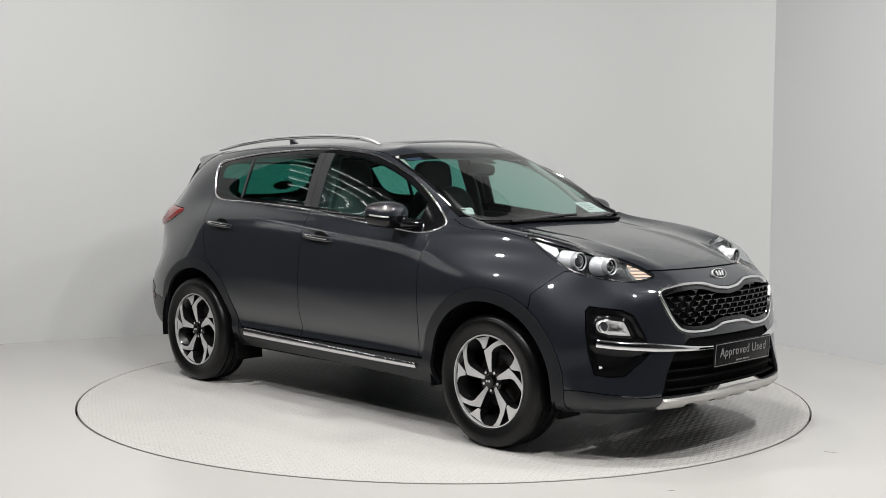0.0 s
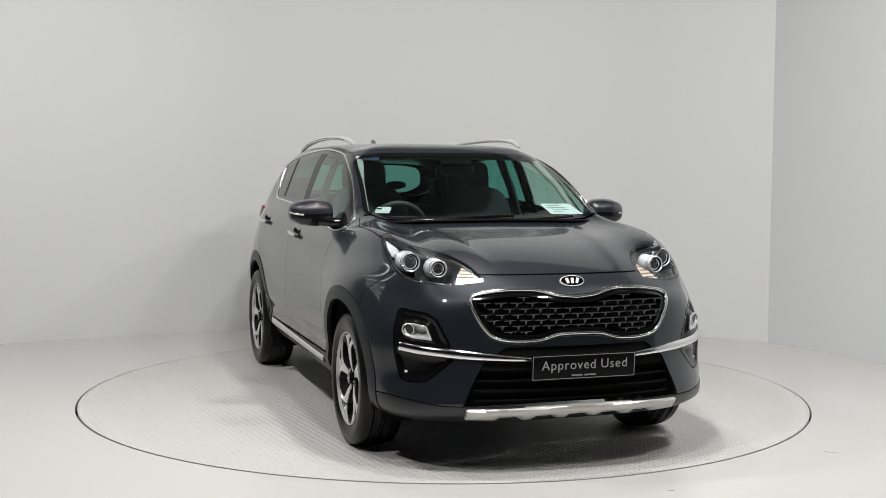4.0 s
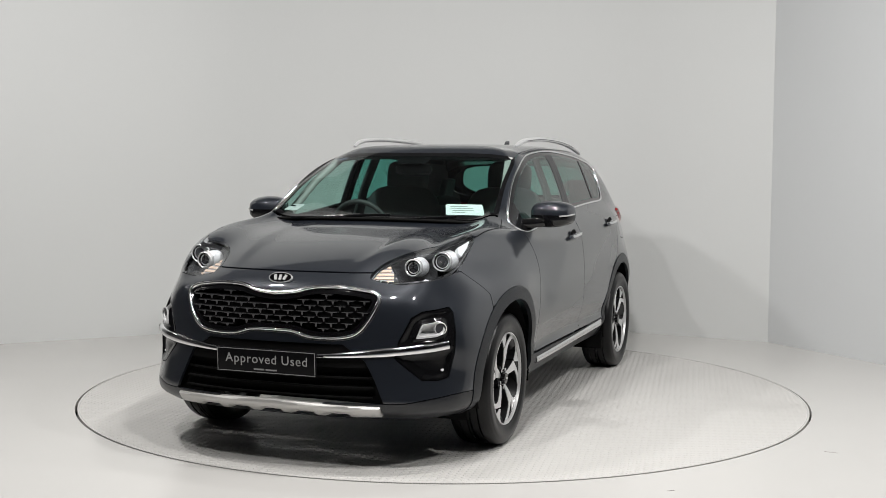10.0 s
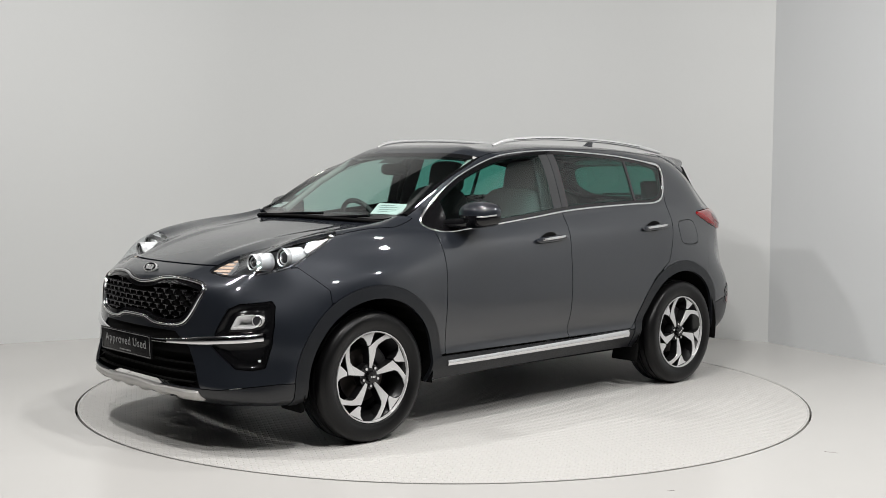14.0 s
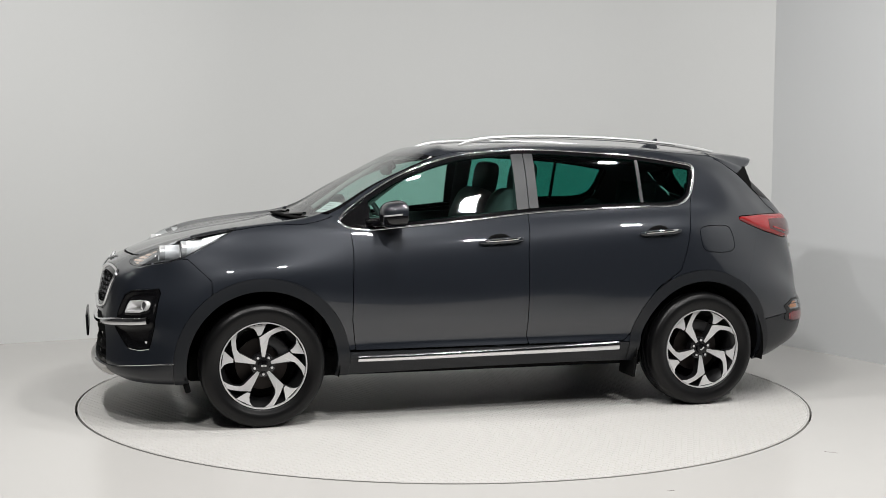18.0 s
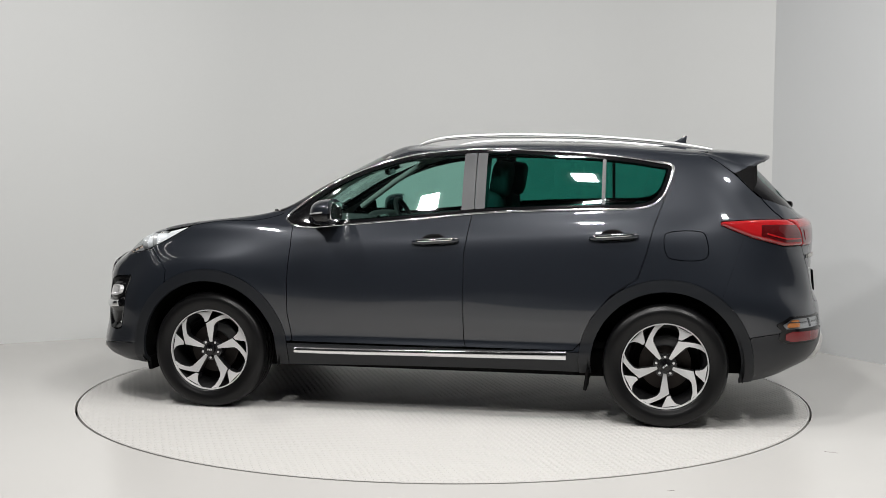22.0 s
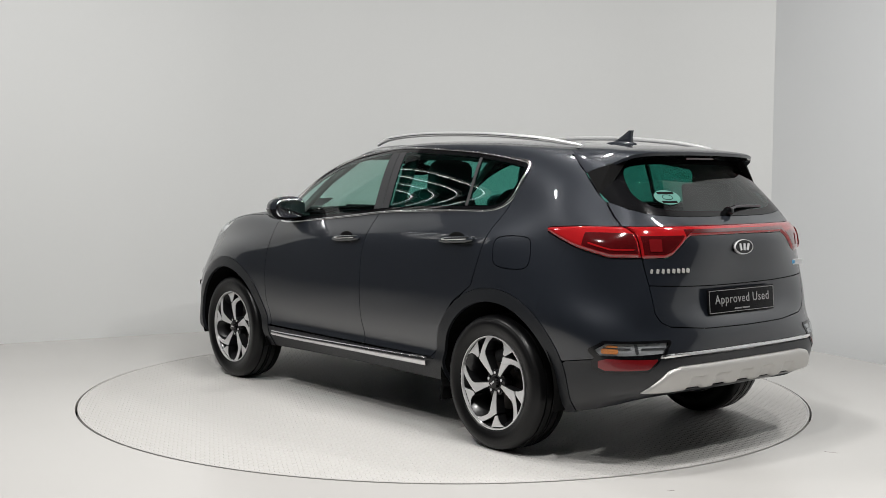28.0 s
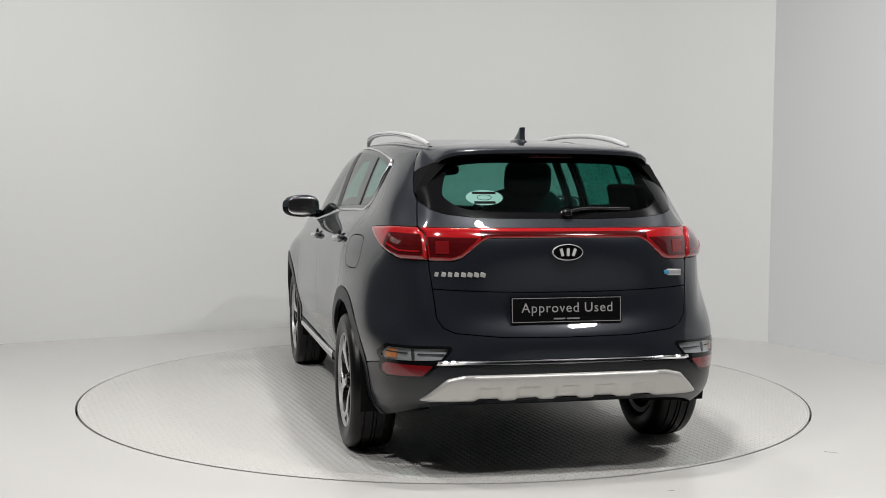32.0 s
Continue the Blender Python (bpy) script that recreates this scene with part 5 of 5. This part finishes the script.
def on_glass(name, points, mat, inset, label):
    return panel(name, both(lambda d: inside(points, d[:, 1], d[:, 2]), limit(3, -1, 4.2) if label[0] == "w" else on_rear, limit(4, 6.5, 9.5)), mat, car, label, raise_by=inset, thick=0, side=1)


paper = on_glass("windscreen_disc", [(.372, 1.238), (.578, 1.236), (.625, 1.179), (.410, 1.181)], PAPER, -0.008, "white paper disc behind the windscreen")
for wide, at_y, at_z in ((.10, .455, 1.226), (.13, .475, 1.214), (.12, .490, 1.203), (.07, .470, 1.193)):
    spot, n = skin_at((1, 2), at_y, at_z, 0, 4.2)
    bm = box((wide, 0.005, 0.001))
    rise = (Vector((0, 0, 1)) - n * n.z).normalized()
    bmesh.ops.transform(bm, matrix=Matrix.Translation(spot - n * 0.0065) @ Matrix((rise.cross(n), rise, n)).transposed().to_4x4(), verts=bm.verts)
    part("disc_print", bm, PALE_PRINT, paper)
note = panel("corner_sticker", both(lambda d: inside([(.525, 1.222), (.605, 1.221), (.640, 1.189), (.555, 1.188)], d[:, 1], d[:, 2]), limit(3, -1, 4.2), limit(4, 6.5, 9)), WHITE_PRINT, car, "small white sticker behind the windscreen", raise_by=-0.008, thick=0, side=-1)
place, n = skin_at((1, 2), .34, 1.295, 11, 15)
rise = (Vector((0, 0, 1)) - n * n.z).normalized()
level = rise.cross(n)
tilt = Matrix((level, rise, n)).transposed().to_4x4()
spot = place + n * 0.003
sticker = part("rear_sticker", oval(.175, .092, 0.001, spot, tilt), TEAL_PRINT, car, "oval pale green sticker on the rear glass")
part("sticker_oval", oval(.070, .034, 0.0008, spot + n * 0.0012, tilt, 0.003), PLATE, sticker)
for wide, at_y in ((.112, .027), (.10, -.030)):
    bm = box((wide, 0.014, 0.001), (0, at_y, 0.0014))
    bmesh.ops.transform(bm, matrix=Matrix.Translation(spot) @ tilt, verts=bm.verts)
    part("sticker_writing", bm, PLATE, sticker)
for k in range(8):   # model badge as plain chrome blocks
    my = 0.590 - 0.0285 * k
    place, n = skin_at((1, 2), my, 0.952, 10.5, 15)
    part("model_badge_block", box((0.005, 0.0265, 0.021), (place.x - 0.0015, my, 0.952), (14, 0, math.degrees(0.17 * my / 0.5)), 0.003), SILVER, car)
place, n = skin_at((1, 2), .52, .952, 10.5, 15)
eco = part("eco_badge", box((0.006, 0.115, 0.030), (place.x - 0.002, -.52, .952), (0, 0, -10), 0.003), RAIL, car, "silver and blue badge on the tailgate")
part("eco_badge_blue", box((0.004, 0.05, 0.018), (place.x - 0.0045, -.492, .952), (0, 0, -10), 0.002), BLUE_PRINT, eco)

place, n = skin_at((1, 2), .60, 1.210, 0, 4.2)
bm = box((0.030, 0.012, 0.001))
rise = (Vector((0, 0, 1)) - n * n.z).normalized()
bmesh.ops.transform(bm, matrix=Matrix.Translation(place - n * 0.0065) @ Matrix((rise.cross(n), rise, n)).transposed().to_4x4(), verts=bm.verts)
part("sticker_mark", flip(bm, -1), PLATE, note)
panel("screen_sticker", both(lambda d: inside([(.465, 1.507), (.550, 1.507), (.562, 1.484), (.474, 1.484)], d[:, 1], d[:, 2]), limit(3, -1, 4.2), limit(4, 6.5, 9)), NAVY_PRINT, car, "small navy sticker at the top of the windscreen", raise_by=-0.004, thick=0, side=-1)

# ---- cabin ----
def seat(at, wide, tall, name, label):
    x, y, z = at
    bm = blob((0.54, wide, 0.20), (x + 0.20, y, z + 0.10), 0.6, (0, -6, 0))
    base = part(name, bm, SEAT, car, label, smooth=60)
    part("backrest", blob((0.20, wide - 0.02, tall), (x - 0.13, y, z + tall / 2 + 0.08), 0.5, (0, -16, 0)), SEAT, base, smooth=60)
    return base


for y in (.365, -.365):
    front_seat = seat((-.06, y, .50), .56, .74, "front_seat", "charcoal cloth front seat")
    part("headrest", blob((0.12, 0.29, 0.22), (-.345, y, 1.372), 0.5, (0, -10, 0)), SEAT, front_seat, smooth=60)
    for k in (-.06, .06):
        part("headrest_post", rod((-.33, y + k, 1.15), (-.345, y + k, 1.30), 0.007), RAIL, front_seat)
bench = seat((-.90, 0, .50), 1.24, .60, "rear_bench", "charcoal cloth rear bench")
for y in (.40, 0, -.40):
    part("headrest", blob((0.10, 0.25, 0.13 if y else 0.09), (-1.16, y, 1.165), 0.7, (0, -10, 0)), SEAT, bench, smooth=60)
dash = part("dashboard", blob((0.62, 1.42, 0.34), (.78, 0, .955), 0.55), DASH, car, "black moulded dashboard", smooth=60)
part("instrument_hood", blob((0.22, 0.36, 0.12), (.56, -.365, 1.09), 0.7), DASH, dash, smooth=60)
part("centre_screen", box((0.03, 0.24, 0.12), (.50, 0, 1.07), (0, -12, 0), 0.01), BLACK, dash, "black centre screen")
steer = part("steering_wheel", lathe([(0.185 + 0.016 * math.cos(a), 0.016 * math.sin(a)) for a in np.linspace(0, 2 * math.pi, 10, endpoint=False)], 40), DASH, car, "black steering wheel", smooth=60)
part("steering_hub", blob((0.16, 0.06, 0.13), (0, 0.015, 0), 0.75), DASH, steer, smooth=60)
for a in (0, 180, 270):
    part("steering_spoke", rod((0.05 * math.cos(radians(a)), 0.01, 0.05 * math.sin(radians(a))), (0.18 * math.cos(radians(a)), 0, 0.18 * math.sin(radians(a))), 0.016), DASH, steer)
steer.matrix_basis = pose(.40, -.365, 1.055, 0, 0, 90) @ pose(0, 0, 0, 24, 0, 0)
part("inner_mirror", blob((0.04, 0.24, 0.075), (.44, 0, 1.425), 0.6), BLACK, car, "black rear-view mirror", smooth=60)
part("mirror_stalk", box((0.04, 0.05, 0.06), (.405, 0, 1.452), (0, 30, 0), 0.01), BLACK, car)
part("load_floor", box((0.75, 1.10, 0.06), (-1.62, 0, .72), bevel=0.01), DASH, car)
part("cabin_floor", box((2.4, 1.45, 0.05), (-.25, 0, .43), bevel=0.01), VOID, car)
part("bulkhead", box((0.05, 1.40, 0.55), (1.0, 0, .72), bevel=0.01), VOID, car)
part("engine_cover", box((0.80, 0.90, 0.36), (1.42, 0, .68), bevel=0.03), VOID, car)
part("tail_panel", box((0.06, 1.25, 0.55), (-2.02, 0, .72), bevel=0.01), VOID, car)

panel("sensor_patch", both(windscreen, limit(1, -1, .10), limit(2, 1.47)), BLACK, car, "black sensor cover behind the windscreen", raise_by=-0.008, thick=0)
panel("screen_band", both(windscreen, limit(2, 1.492)), BLACK, car, raise_by=-0.006, thick=0)
for s in (1, -1):
    part("inner_pillar_cover", flip(box((0.32, 0.05, 0.50), (-1.55, 0.570, 1.11), (12, 0, -8), 0.015), s), TRIM, car, "dark inner cover of the rear pillar")
for s in (1, -1):
    part("pillar_cover", flip(sweep([(0.80, 0.66, 1.16), (0.55, 0.625, 1.34), (0.30, 0.565, 1.49)], 0.05, 0.035), s), LINING, car, "grey inner cover of the windscreen pillar", smooth=60)
    part("pillar_cover", flip(sweep([(-0.235, 0.70, 1.10), (-0.245, 0.645, 1.30), (-0.255, 0.565, 1.50)], 0.11, 0.03, (0, 1, 0.3)), s), TRIM, car, "dark inner cover of the middle pillar", smooth=60)
    part("door_card", flip(box((0.95, 0.03, 0.10), (0.25, 0.745, 1.075), (0, 2, 0), 0.012), s), DASH, car, "black inner ledge of the front door")


# ---- what moves ----
def turn_at(t):
    return -90.0 + 45.262 - 6.5862 * t - 0.001637 * t * t


def motions():
    seconds = [float(k) for k in range(33)]
    walk(turntable, [(t, pose(0, 0, 0, 0, 0, turn_at(t))) for t in seconds])
    walk(car, [(t, pose(0, 0, 0, 0, 0, turn_at(t)) @ pose(-0.067, -0.062, 0)) for t in seconds])


motions()
